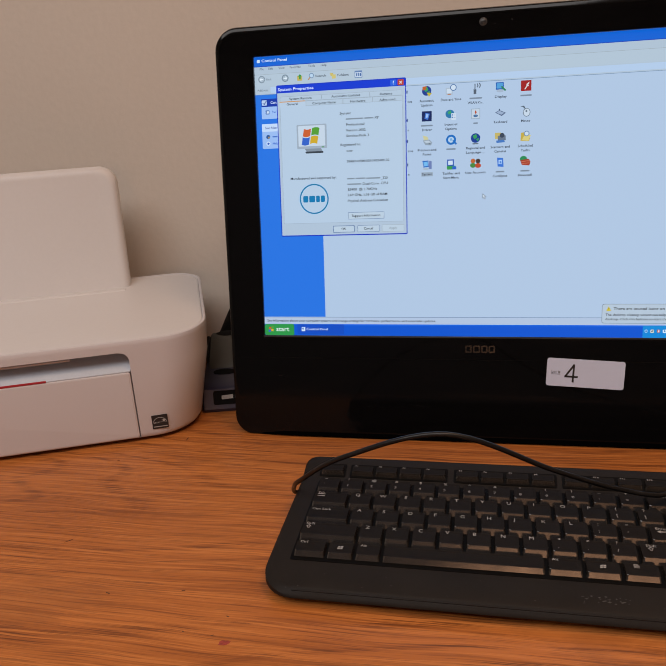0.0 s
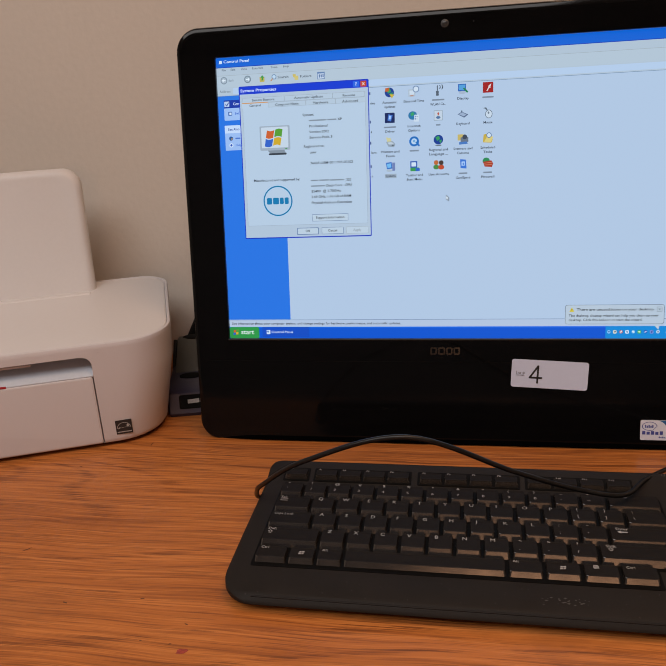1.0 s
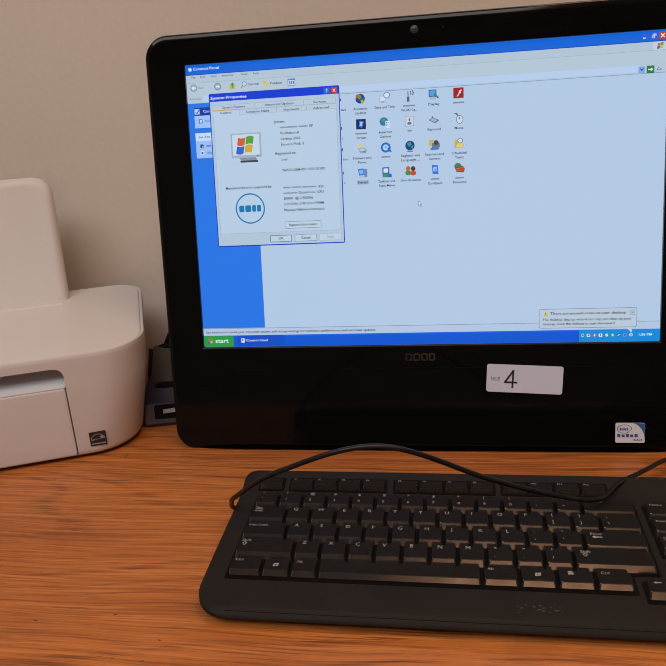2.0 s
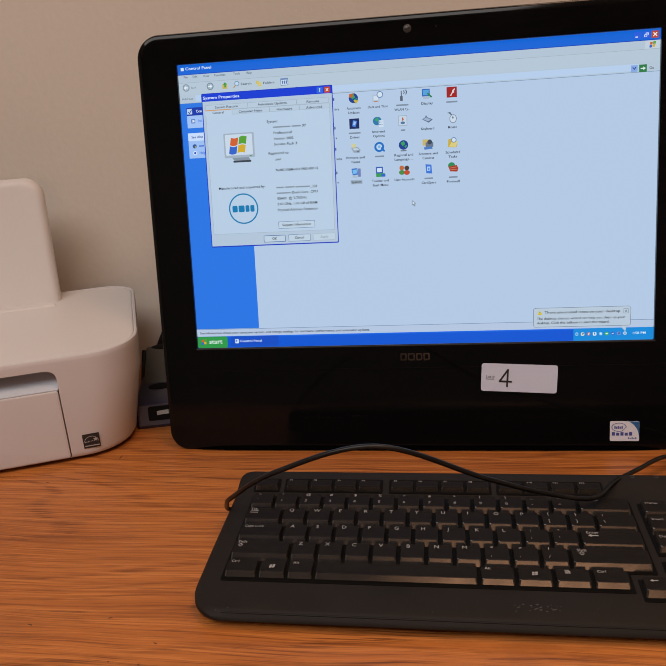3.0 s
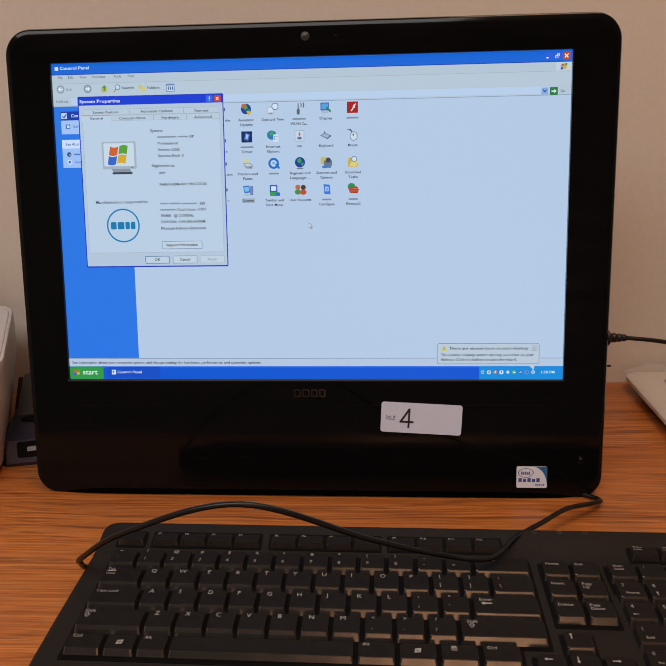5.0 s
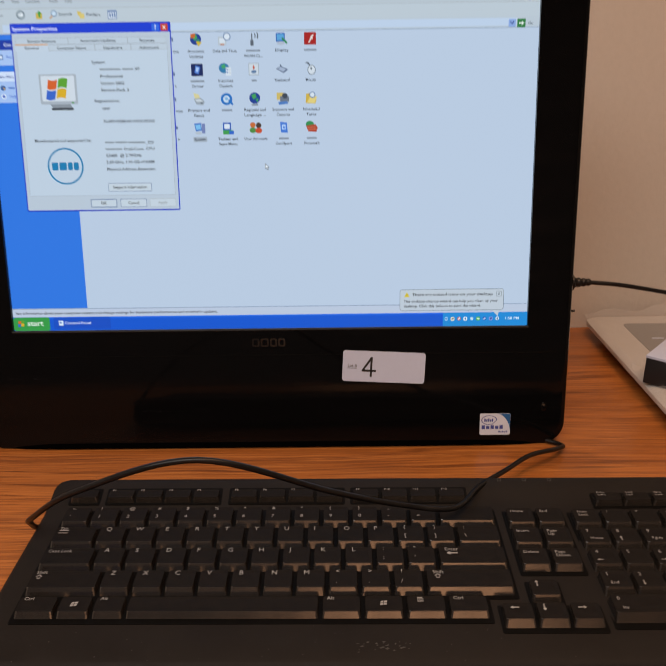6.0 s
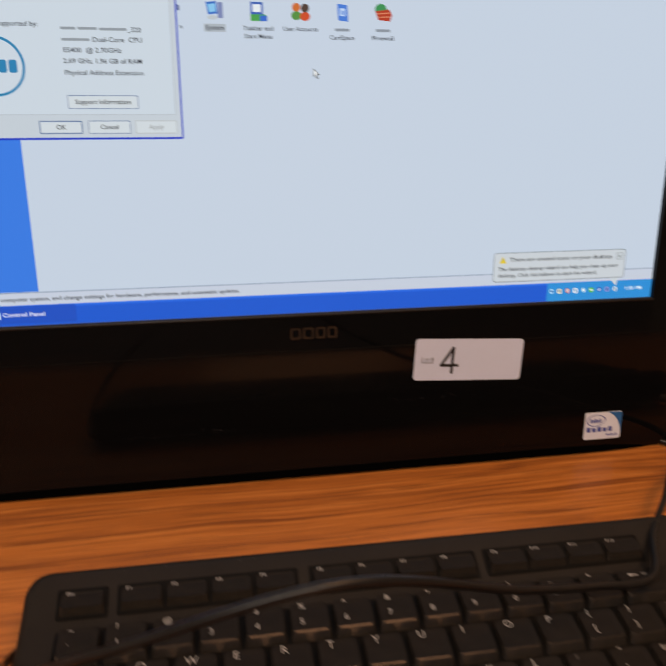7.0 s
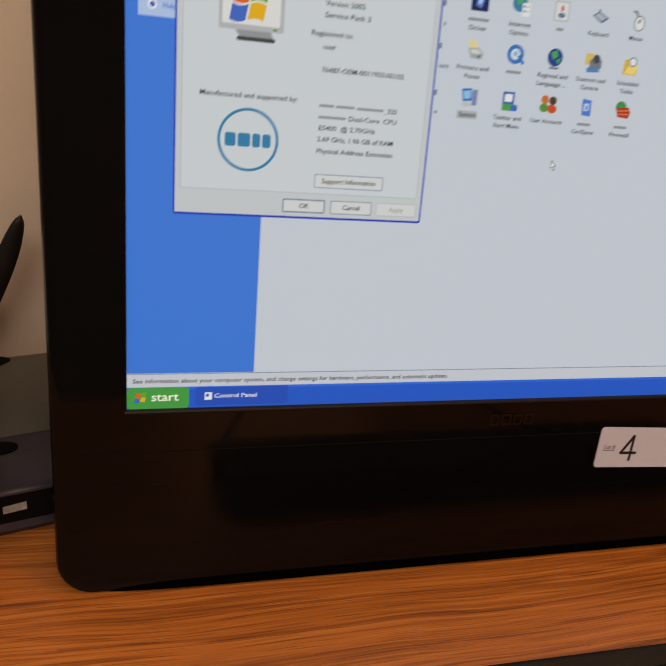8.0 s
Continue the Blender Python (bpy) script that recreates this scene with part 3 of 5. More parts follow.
for s, x, z, w in (("System:", -0.1263, 0.2020, 0.0102), ("Professional", -0.1207, 0.1920, 0.0166), ("Version 2002", -0.1207, 0.1870, 0.0180), ("Service Pack 3", -0.1207, 0.1822, 0.0208), ("Registered to:", -0.1263, 0.1745, 0.0188), ("user", -0.1207, 0.1692, 0.0058), ("76487-OEM-0011903-00102", -0.1207, 0.1596, 0.0388), ("Manufactured and supported by:", -0.1740, 0.1460, 0.0430), ("E5400  @ 2.70GHz", -0.1204, 0.1346, 0.0268), ("2.69 GHz, 1.96 GB of RAM", -0.1207, 0.1297, 0.0365), ("Physical Address Extension", -0.1207, 0.1244, 0.0368)):
    words(s, x, z, 0.0031, "222c3a", w)
words("XP", -0.0946, 0.1970, 0.0031, "222c3a")
bars(-0.1207, -0.1050, 0.1970)
bars(-0.1038, -0.0956, 0.1970)
bars(-0.1207, -0.1138, 0.1444)
bars(-0.1128, -0.1040, 0.1444)
words("_320", -0.0898, 0.1440, 0.0031, "222c3a")
bars(-0.1030, -0.0902, 0.1442)
bars(-0.1207, -0.1078, 0.1394)
words("Dual-Core  CPU", -0.1066, 0.1394, 0.0031, "222c3a", 0.0230)
for s, x0, x1, z0, z1, c in (("Support Information", -0.1206, -0.0872, 0.1078, 0.1141, DARK), ("OK", -0.1350, -0.1148, 0.0960, 0.1022, DARK), ("Cancel", -0.1120, -0.0918, 0.0960, 0.1022, DARK), ("Apply", -0.0894, -0.0692, 0.0960, 0.1022, "9aa4ac")):
    pane("button", x0, x1, z0, z1, "c8d5e0", 9, r=0.0006)
    outline("button_edge", x0, x1, z0, z1, "44679c" if c == DARK else "aab4bc", 10, 0.0003 if s != "OK" else 0.0005, 0.0006)
    words(s, (x0 + x1) / 2, (z0 + z1) / 2, 0.0031, c, 0.0262 if len(s) > 10 else 0, "CENTER")


def shapes(name, x, z, k, items, n=9, label=""):
    """A flat picture out of plain coloured shapes: c circle, r rectangle, p polygon, in units of k about (x, z)."""
    bm = bmesh.new()
    mats, index = [], {}
    for step, (kind, data, colour) in enumerate(items):
        if colour not in index:
            index[colour] = len(mats)
            mats.append(glow(colour))
        if kind == "c":
            cx, cy, rx, ry = data
            pts = [(cx + rx * math.cos(2 * math.pi * i / 20), cy + ry * math.sin(2 * math.pi * i / 20)) for i in range(20)]
        elif kind == "r":
            pts = rr(*data, 0.06, 2)
        else:
            pts = data
        f = bm.faces.new([bm.verts.new((x + k * a, lay(0, n + 0.35 * step), z + k * b + BASE)) for a, b in pts])
        f.material_index = index[colour]
    return part(name, bm, mats, screen, label, smooth=False)


def pane4(cx, cy, w, h, sag):
    """Four wavy coloured quarters."""
    def q(x0, x1, y0, y1):
        wave = lambda x: sag * math.sin((x - cx) / w * 3.0)
        top = [(x0 + (x1 - x0) * i / 5, y1 + wave(x0 + (x1 - x0) * i / 5)) for i in range(6)]
        bot = [(x1 - (x1 - x0) * i / 5, y0 + wave(x1 - (x1 - x0) * i / 5)) for i in range(6)]
        return [(a + 0.18 * (b - cy), b) for a, b in top + bot]
    g = 0.06 * w
    return [("p", q(cx - w, cx - g, cy + g, cy + h), "d8622e"), ("p", q(cx + g, cx + w, cy + g, cy + h), "5aa234"), ("p", q(cx - w, cx - g, cy - h, cy - g), "3566c8"), ("p", q(cx + g, cx + w, cy - h, cy - g), "dcae2c")]


shapes("monitor_picture", -0.1526, 0.1812, 0.0140, [("r", (-1.0, 1.0, -0.62, 0.92), "a9b4c0"), ("r", (-0.90, 0.88, -0.46, 0.84), "d2dce6"), ("p", [(-0.5, -0.62), (0.6, -0.62), (0.7, -0.82), (-0.35, -0.82)], "8b95a0"), ("r", (-0.45, 0.75, -0.92, -0.80), "3c444c"), ("r", (0.66, 0.80, -0.58, -0.50), "4e9a52"), *pane4(-0.08, 0.16, 0.52, 0.50, 0.07)], 10, "picture of a monitor with a four-coloured flag")
bm = bmesh.new()
for r0, r1, yy in ((0.0137, 0.0125, 10),):
    o = [(-0.1521 + r0 * math.cos(2 * math.pi * i / 48), 0.1272 + r0 * math.sin(2 * math.pi * i / 48)) for i in range(48)]
    q = [(-0.1521 + r1 * math.cos(2 * math.pi * i / 48), 0.1272 + r1 * math.sin(2 * math.pi * i / 48)) for i in range(48)]
    loft(bm, [up(o, lay(0, yy)), up(q, lay(0, yy))], first=False, last=False)
for x0, x1 in ((-0.1625, -0.1577), (-0.1568, -0.1512), (-0.1503, -0.1467), (-0.1458, -0.1420)):
    bm.faces.new([bm.verts.new(p) for p in up(rr(x0, x1, 0.1242, 0.1301, 0.0010, 3), lay(0, 10))])
part("maker_badge", bm, glow("0c7cb0"), screen, "round blue badge", smooth=False)

IK = 0.0051
W_, S_ = "d8e2ec", "8a96a4"
globe = [("c", (0, 0.1, 0.8, 0.8), "163f90"), ("p", [(-0.5, 0.5), (0.1, 0.75), (0.3, 0.2), (-0.2, -0.1)], "3aa05c"), ("p", [(0.1, -0.1), (0.6, 0.1), (0.4, -0.5)], "3aa05c")]
ICONS = [
    (("Automatic", "Updates"), [*globe, ("p", [(-0.7, 0.8), (0, 0.9), (-0.1, 0.3), (-0.7, 0.2)], "c8642e"), ("p", [(0.0, -0.2), (0.9, -0.3), (0.4, -0.9)], "d0b43c")]),
    (("Date and Time",), [("r", (-0.9, 0.3, -0.8, 0.4), "b8c4d0"), ("r", (-0.7, 0.1, -0.5, 0.2), W_), ("c", (0.4, 0.4, 0.55, 0.55), "5c7ca8"), ("c", (0.4, 0.4, 0.42, 0.42), "dce6f0"), ("r", (-0.6, 0.0, -0.75, -0.6), "c47844")]),
    ((0.0106, "WLAN Ca..."), [("r", (-0.35, 0.1, -0.9, -0.1), "5a6470"), ("r", (-0.2, -0.05, -0.1, 0.8), "444c56"), ("p", [(0.2, 0.2), (0.35, 0.2), (0.45, 0.5), (0.35, 0.8), (0.2, 0.8), (0.3, 0.5)], "4c5660"), ("p", [(0.55, 0.1), (0.7, 0.1), (0.85, 0.5), (0.7, 0.9), (0.55, 0.9), (0.68, 0.5)], "4c5660")]),
    (("Display",), [("r", (-0.8, 0.5, -0.4, 0.8), "2c66b4"), ("r", (-0.65, 0.35, -0.2, 0.65), "58a4d8"), ("c", (-0.1, -0.6, 0.6, 0.25), "b0bccc"), ("p", [(0.2, 0.2), (0.9, -0.5), (0.7, -0.7), (0.0, 0.0)], "2c8458")]),
    ((0.0094,), [("r", (-0.85, 0.85, -0.85, 0.85), "a82020"), ("p", [(-0.3, -0.55), (0.0, -0.1), (0.1, 0.3), (0.5, 0.6), (0.5, 0.35), (0.3, 0.1), (0.4, 0.1), (0.4, -0.1), (0.2, -0.1), (-0.1, -0.6)], "e8dcd8")]),
    ((0.0104, "Driver"), [("r", (-0.85, 0.85, -0.85, 0.85), "10285c"), ("p", [(-0.4, -0.4), (0.2, -0.6), (0.5, 0.4), (-0.2, 0.6)], "4a7cd4"), ("p", [(-0.2, -0.2), (0.1, -0.3), (0.3, 0.3), (-0.1, 0.4)], "a8c8f0")]),
    (("Internet", "Options"), [("c", (-0.2, 0.2, 0.75, 0.7), "2c7aa8"), ("p", [(-0.6, 0.5), (-0.1, 0.8), (0.1, 0.3), (-0.4, 0.1)], "3ca468"), ("r", (0.05, 0.85, -0.85, 0.3), W_), ("r", (0.15, 0.35, -0.1, 0.1), "4a78b8"), ("r", (0.15, 0.35, -0.5, -0.3), "4a78b8"), ("r", (0.45, 0.75, -0.05, 0.02), S_), ("r", (0.45, 0.75, -0.45, -0.38), S_)]),
    ((0.0038,), [("r", (-0.75, 0.75, -0.85, 0.85), "a2b0bc"), ("r", (-0.65, 0.65, -0.75, 0.75), "ced8e2"), ("c", (0.0, -0.35, 0.38, 0.22), "5478a0"), ("p", [(-0.05, -0.1), (0.2, 0.2), (0.0, 0.6), (-0.15, 0.3)], "c4583c")]),
    (("Keyboard",), [("p", [(-0.9, 0.0), (-0.2, 0.4), (0.9, -0.1), (0.2, -0.6)], "60708c"), ("p", [(-0.7, 0.0), (-0.2, 0.28), (0.6, -0.08), (0.15, -0.4)], "a4b4cc"), ("r", (-0.3, -0.1, 0.3, 0.6), "54647c")]),
    (("Mouse",), [("c", (0.15, -0.2, 0.6, 0.7), "707c88"), ("c", (0.15, -0.2, 0.5, 0.6), "d4dee8"), ("c", (0.1, 0.0, 0.15, 0.2), "788490"), ("p", [(-0.9, 0.8), (-0.3, 0.9), (0.0, 0.4), (-0.2, 0.4), (-0.5, 0.7)], "5e6a76")]),
    (("Printers and", "Faxes"), [("p", [(-0.7, 0.9), (0.1, 0.7), (0.3, 0.0), (-0.5, 0.1)], "d8d09c"), ("p", [(-0.7, 0.1), (0.4, 0.2), (0.9, -0.3), (0.7, -0.8), (-0.3, -0.7)], "98a4b0"), ("p", [(-0.5, 0.0), (0.3, 0.05), (0.7, -0.3), (-0.2, -0.35)], "c8d2da"), ("r", (0.3, 0.6, -0.6, -0.45), "4c5864")]),
    ((0.0080,), [("c", (0, 0.0, 0.85, 0.85), "1a70c0"), ("c", (0, 0.0, 0.5, 0.5), "c4d8ea"), ("p", [(0.2, -0.2), (0.8, -0.9), (1.0, -0.7), (0.5, 0.0)], "1a70c0"), ("c", (0, 0.05, 0.22, 0.22), "7cb0dc")]),
    (("Regional and", "Language ..."), [*globe, ("r", (-0.5, 0.5, -0.95, -0.75), "6c7884")]),
    (("Scanners and", "Cameras"), [("r", (-0.9, 0.1, -0.2, 0.8), "d0b868"), ("r", (-0.4, 0.9, -0.5, 0.3), "6c7888"), ("c", (0.3, 0.35, 0.4, 0.4), "3c4858"), ("p", [(-0.7, -0.5), (0.6, -0.4), (0.8, -0.8), (-0.6, -0.9)], "4a7cc0")]),
    (("Scheduled", "Tasks"), [("p", [(-0.8, -0.7), (-0.7, 0.6), (0.5, 0.8), (0.8, -0.3), (0.6, -0.8)], "d0b048"), ("p", [(-0.6, -0.6), (-0.2, 0.1), (0.9, 0.2), (0.5, -0.75)], "e4d080"), ("c", (0.2, 0.45, 0.45, 0.45), "6884ac"), ("c", (0.2, 0.45, 0.33, 0.33), "d8e4ee")]),
    (("System",), [("p", [(-0.8, 0.7), (0.2, 0.8), (0.3, -0.3), (-0.6, -0.4)], "2c6cc4"), ("p", [(-0.65, 0.5), (0.1, 0.6), (0.15, -0.1), (-0.5, -0.2)], "7cc0ec"), ("r", (0.3, 0.8, -0.7, 0.7), "7484b4"), ("c", (-0.2, -0.65, 0.5, 0.2), "b4c0cc")]),
    (("Taskbar and", "Start Menu"), [("r", (-0.7, 0.5, -0.8, 0.8), "2c5cb4"), ("r", (-0.5, 0.3, -0.1, 0.6), "dce6f0"), ("r", (-0.7, 0.8, -0.9, -0.3), "3c9c50"), ("r", (0.2, 0.9, -0.9, -0.4), "2a66c8")]),
    (("User Accounts",), [("c", (-0.4, 0.4, 0.4, 0.4), "c86a34"), ("c", (0.45, 0.35, 0.4, 0.4), "4a3a34"), ("c", (-0.4, -0.35, 0.5, 0.4), "4c8c44"), ("c", (0.45, -0.4, 0.5, 0.4), "c84c2c")]),
    ((0.0074, "CardSpace"), [("p", [(-0.5, 0.8), (0.5, 0.7), (0.6, -0.8), (-0.4, -0.7)], "3c78d4"), ("r", (-0.25, 0.3, -0.3, 0.4), "b4d0f4"), ("r", (-0.05, 0.15, -0.2, 0.2), "3c78d4")]),
    ((0.0074, "Firewall"), [("c", (-0.25, 0.35, 0.6, 0.55), "2c8c54"), ("p", [(-0.8, 0.2), (0.6, 0.4), (0.9, -0.1), (0.7, -0.7), (-0.5, -0.6)], "b03a24"), ("p", [(-0.6, 0.0), (0.7, 0.12), (0.7, 0.04), (-0.6, -0.08)], "dc9070"), ("p", [(-0.5, -0.3), (0.75, -0.25), (0.7, -0.33), (-0.5, -0.38)], "dc9070")]),
]
for i, (caption, items) in enumerate(ICONS):
    x, z = -0.0482 + 0.0211 * (i % 5), 0.2167 - 0.0210 * (i // 5)
    shapes("icon", x, z, IK, items)
    if caption[0] == "System":
        pane("caption_highlight", x - 0.0052, x + 0.0052, z - 0.0098, z - 0.0062, "a3b0be", 5)
    for j, line in enumerate(caption):
        zz = z - 0.0080 - 0.0037 * j
        if isinstance(line, str):
            words(line, x, zz, 0.0029, "222c3a", 0.00125 * len(line) + 0.0012, "CENTER", name="icon_caption")
        else:
            bars(x - line / 2, x + line / 2, zz, 0.0013, "8591a0")
for z, s in ((0.2087, "tive"), (0.1845, "s"), (0.1664, "ions"), (0.1460, "n")):
    words(s, -0.0652, z, 0.0029, "222c3a")
    shapes("icon", -0.0655, z + 0.0085, 0.0012, [("r", (-0.4, 0.5, -1, 1), "4a5a8c")])
shapes("tool_icon", -0.1979, 0.2358, 0.0032, [("c", (0, 0, 1, 1), "8896a2"), ("c", (0, 0, 0.75, 0.75), "b2bec8"), ("p", [(0.5, 0.15), (-0.1, 0.15), (-0.1, 0.5), (-0.6, 0), (-0.1, -0.5), (-0.1, -0.15), (0.5, -0.15)], "eef4f8")])
shapes("tool_icon", -0.1757, 0.2357, 0.0032, [("c", (0, 0, 1, 1), "7c8c98"), ("c", (0, 0, 0.75, 0.75), "aab8c2"), ("p", [(-0.5, 0.15), (0.1, 0.15), (0.1, 0.5), (0.6, 0), (0.1, -0.5), (0.1, -0.15), (-0.5, -0.15)], "eef4f8")])
shapes("tool_icon", -0.1621, 0.2354, 0.0030, [("r", (-0.8, 0.7, -0.9, 0.5), "cdb456"), ("p", [(-0.2, -0.5), (0.3, -0.5), (0.3, 0.3), (0.7, 0.3), (0.05, 1.0), (-0.6, 0.3), (-0.2, 0.3)], "3f9a48")])
shapes("tool_icon", -0.1515, 0.2356, 0.0032, [("c", (0.1, 0.25, 0.7, 0.7), "6f8cae"), ("c", (0.1, 0.25, 0.5, 0.5), "c8dcec"), ("p", [(-0.4, -0.1), (-0.2, -0.3), (-0.8, -0.95), (-1.0, -0.75)], "c8904c")])
shapes("tool_icon", -0.1315, 0.2352, 0.0032, [("p", [(-0.8, 0.8), (0.1, 0.7), (0.1, -0.2), (-0.7, -0.1)], "d8c068"), ("p", [(-0.3, 0.3), (0.8, 0.3), (0.8, -0.8), (-0.3, -0.8)], "dcc878")])
shapes("tool_icon", -0.1084, 0.2350, 0.0034, [("r", (-1, 1, -0.9, 0.9), "6c88b4"), ("r", (-0.85, 0.85, -0.75, 0.5), "d4deea"), ("r", (-0.6, -0.3, -0.5, 0.3), "5474a8"), ("r", (-0.1, 0.2, -0.5, 0.3), "5474a8"), ("r", (0.4, 0.7, -0.5, 0.3), "5474a8")])
shapes("tool_icon", 0.1845, 0.2254, 0.0026, [("r", (-1, 1, -1, 1), "8caae0"), ("p", [(-0.6, 0.3), (0, -0.4), (0.6, 0.3), (0.4, 0.5), (0, 0), (-0.4, 0.5)], "24448c")])
shapes("tool_icon", 0.1913, 0.2252, 0.0030, [("r", (-1, 1, -1, 1), "2c7c44"), ("p", [(-0.6, 0.15), (0.1, 0.15), (0.1, 0.5), (0.7, 0), (0.1, -0.5), (0.1, -0.15), (-0.6, -0.15)], "e4f0e8")])
shapes("tool_icon", 0.1866, 0.2512, 0.0028, [("r", (-1, 1, -1, 1), "2c60d8"), ("r", (-0.6, 0.1, -0.6, -0.3), "e8f0ff")])
shapes("tool_icon", 0.1934, 0.2512, 0.0028, [("r", (-1, 1, -1, 1), "2c60d8"), ("r", (-0.2, 0.6, -0.1, 0.6), "e8f0ff"), ("r", (-0.05, 0.45, 0.0, 0.35), "2c60d8"), ("r", (-0.6, 0.2, -0.6, 0.1), "e8f0ff"), ("r", (-0.45, 0.05, -0.5, -0.1), "2c60d8")])
shapes("tool_icon", 0.2002, 0.2512, 0.0028, [("r", (-1, 1, -1, 1), "c04830"), ("p", [(-0.6, 0.4), (-0.4, 0.6), (0.6, -0.4), (0.4, -0.6)], "f4ece8"), ("p", [(0.6, 0.4), (0.4, 0.6), (-0.6, -0.4), (-0.4, -0.6)], "f4ece8")])
shapes("flag_picture", 0.1984, 0.2434, 0.0052, [("r", (-1.1, 1.05, -0.6, 0.6), "ccd4da"), *pane4(0, 0, 0.42, 0.42, 0.06)])
shapes("start_flag", -0.1984, 0.0052, 0.0040, pane4(0, 0, 0.6, 0.6, 0.1), 12)
shapes("task_icon", -0.1662, 0.0053, 0.0022, [("r", (-0.9, 0.7, -0.9, 0.9), "dce8f4"), ("c", (-0.3, 0.2, 0.4, 0.4), "3c6cc0")], 12)
shapes("pane_icon", -0.1963, 0.2151, 0.0026, [("r", (-0.9, 0.9, -0.9, 0.9), "c4d4ec"), ("p", [(-0.5, 0.1), (-0.1, -0.4), (0.7, 0.7), (0.8, 0.4), (0, -0.8), (-0.6, -0.1)], "1c3c94")], 12)
shapes("pane_icon", -0.1935, 0.2066, 0.0020, [("r", (-0.9, 0.9, -0.9, 0.9), "5478b8"), ("r", (-0.4, 0.6, -0.5, 0.5), "dce8f4")], 12)
shapes("pane_icon", -0.1938, 0.1847, 0.0021, [("c", (0, 0, 0.9, 0.9), "2c5c9c"), ("p", [(0, 0), (0.9, 0.1), (0.2, -0.9)], "c8a048")], 12)
shapes("pane_icon", -0.1938, 0.1787, 0.0021, [("c", (0, 0, 0.9, 0.9), "dce8f8"), ("c", (0, 0, 0.5, 0.5), "2c5cc0")], 12)
shapes("pointer", 0.0003, 0.1275, 0.0052, [("p", [(0, 0), (0, -0.85), (0.2, -0.68), (0.35, -1.0), (0.5, -0.93), (0.36, -0.62), (0.62, -0.6)], "303840"), ("p", [(0.05, -0.14), (0.05, -0.72), (0.2, -0.58), (0.36, -0.88), (0.40, -0.84), (0.28, -0.54), (0.46, -0.53)], "e8eef4")], 12, "white arrow pointer")

# paper lot label and processor sticker on the lower bezel
lot = thing("lot_label", PC_M @ Matrix.Translation((0.0908, -0.0002, BASE - 0.0331)) @ pose(0, 0, 0, 0, 2.9, 0), "white paper lot label with a black number", "label")
bm = bmesh.new()
q = rr(-0.0331, 0.0331, -0.0127, 0.0127, 0.0022, 5)
loft(bm, [upright(q, 0.0), upright(q, -0.00025)])
part("paper", bm, PAPER, lot, smooth=False)
bm = bmesh.new()
for ax, az, bx_, bz in ((0.0016, 0.0076, -0.0052, -0.0030), (-0.0053, -0.0030, 0.0050, -0.0030), (0.0017, 0.0078, 0.0015, -0.0076)):
    d = Vector((bx_ - ax, 0, bz - az)).normalized() * 0.0005
    n = Vector((-d.z, 0, d.x)) * 1.6
    a, b = Vector((ax - 0.0117, 0, az - 0.0004)) - d, Vector((bx_ - 0.0117, 0, bz - 0.0004)) + d
    loft(bm, [[p + Vector((0, y, 0)) for p in (a - n, b - n, b + n, a + n)] for y in (-0.00026, -0.0005)])
part("number", bm, INK, lot, "handwritten number four", smooth=False)
text("caption", "Lot #", pose(-0.0291, -0.0005, 0.0003, 90), 0.0040, GREYINK, lot, 0.0074)
bm = bmesh.new()
loft(bm, [upright([(-0.0291, -0.0019), (-0.0217, -0.0019), (-0.0217, -0.0016), (-0.0291, -0.0016)], -0.0003), upright([(-0.0291, -0.0019), (-0.0217, -0.0019), (-0.0217, -0.0016), (-0.0291, -0.0016)], -0.0005)])
part("underline", bm, GREYINK, lot, smooth=False)

st = thing("processor_sticker", PC_M @ Matrix.Translation((0.1815, -0.0002, BASE - 0.0822)), "small white and blue processor sticker", "sticker")
bm = bmesh.new()
q = rr(-0.0124, 0.0124, -0.0091, 0.0091, 0.0012, 4)
loft(bm, [upright(q, 0.0), upright(q, -0.0003)])
part("foil", bm, STICK, st, smooth=False)
bm = bmesh.new()
arc = [(0.0006 + 0.0118 * math.sin(radians(a)), -0.0075 + 0.0166 * math.cos(radians(a))) for a in range(6, 91, 7)]
bm.faces.new([bm.verts.new(p) for p in upright(arc + [(0.0122, 0.0088), (0.0014, 0.0089)], -0.0005)])
part("swoosh", bm, BLUE, st, smooth=False)
bm = bmesh.new()
ov = lambda k: [(-0.0048 + k * 0.0064 * math.cos(2 * math.pi * i / 28) , 0.0036 + k * 0.0040 * math.sin(2 * math.pi * i / 28)) for i in range(24)]
loft(bm, [upright(ov(1.0), -0.0005), upright(ov(0.9), -0.0005)], first=False, last=False)
part("oval_mark", bm, NAVY, st, smooth=False)
for nm, x0, x1, z0, z1 in (("print_bar", -0.0088, -0.0012, 0.0022, 0.0048), ("print_bar", -0.0108, 0.0074, -0.0040, -0.0008), ("print_bar", 0.0030, 0.0104, -0.0070, -0.0056)):
    bm = bmesh.new()
    k = 5
    for j in range(k):
        a, b = x0 + (x1 - x0) * j / k, x0 + (x1 - x0) * (j + 0.72) / k
        bm.faces.new([bm.verts.new(p) for p in upright([(a, z0), (b, z0), (b, z1 - 0.0006 * (j % 2)), (a, z1 - 0.0006 * (j % 2))], -0.0005)])
    part(nm, bm, NAVY, st, smooth=False)

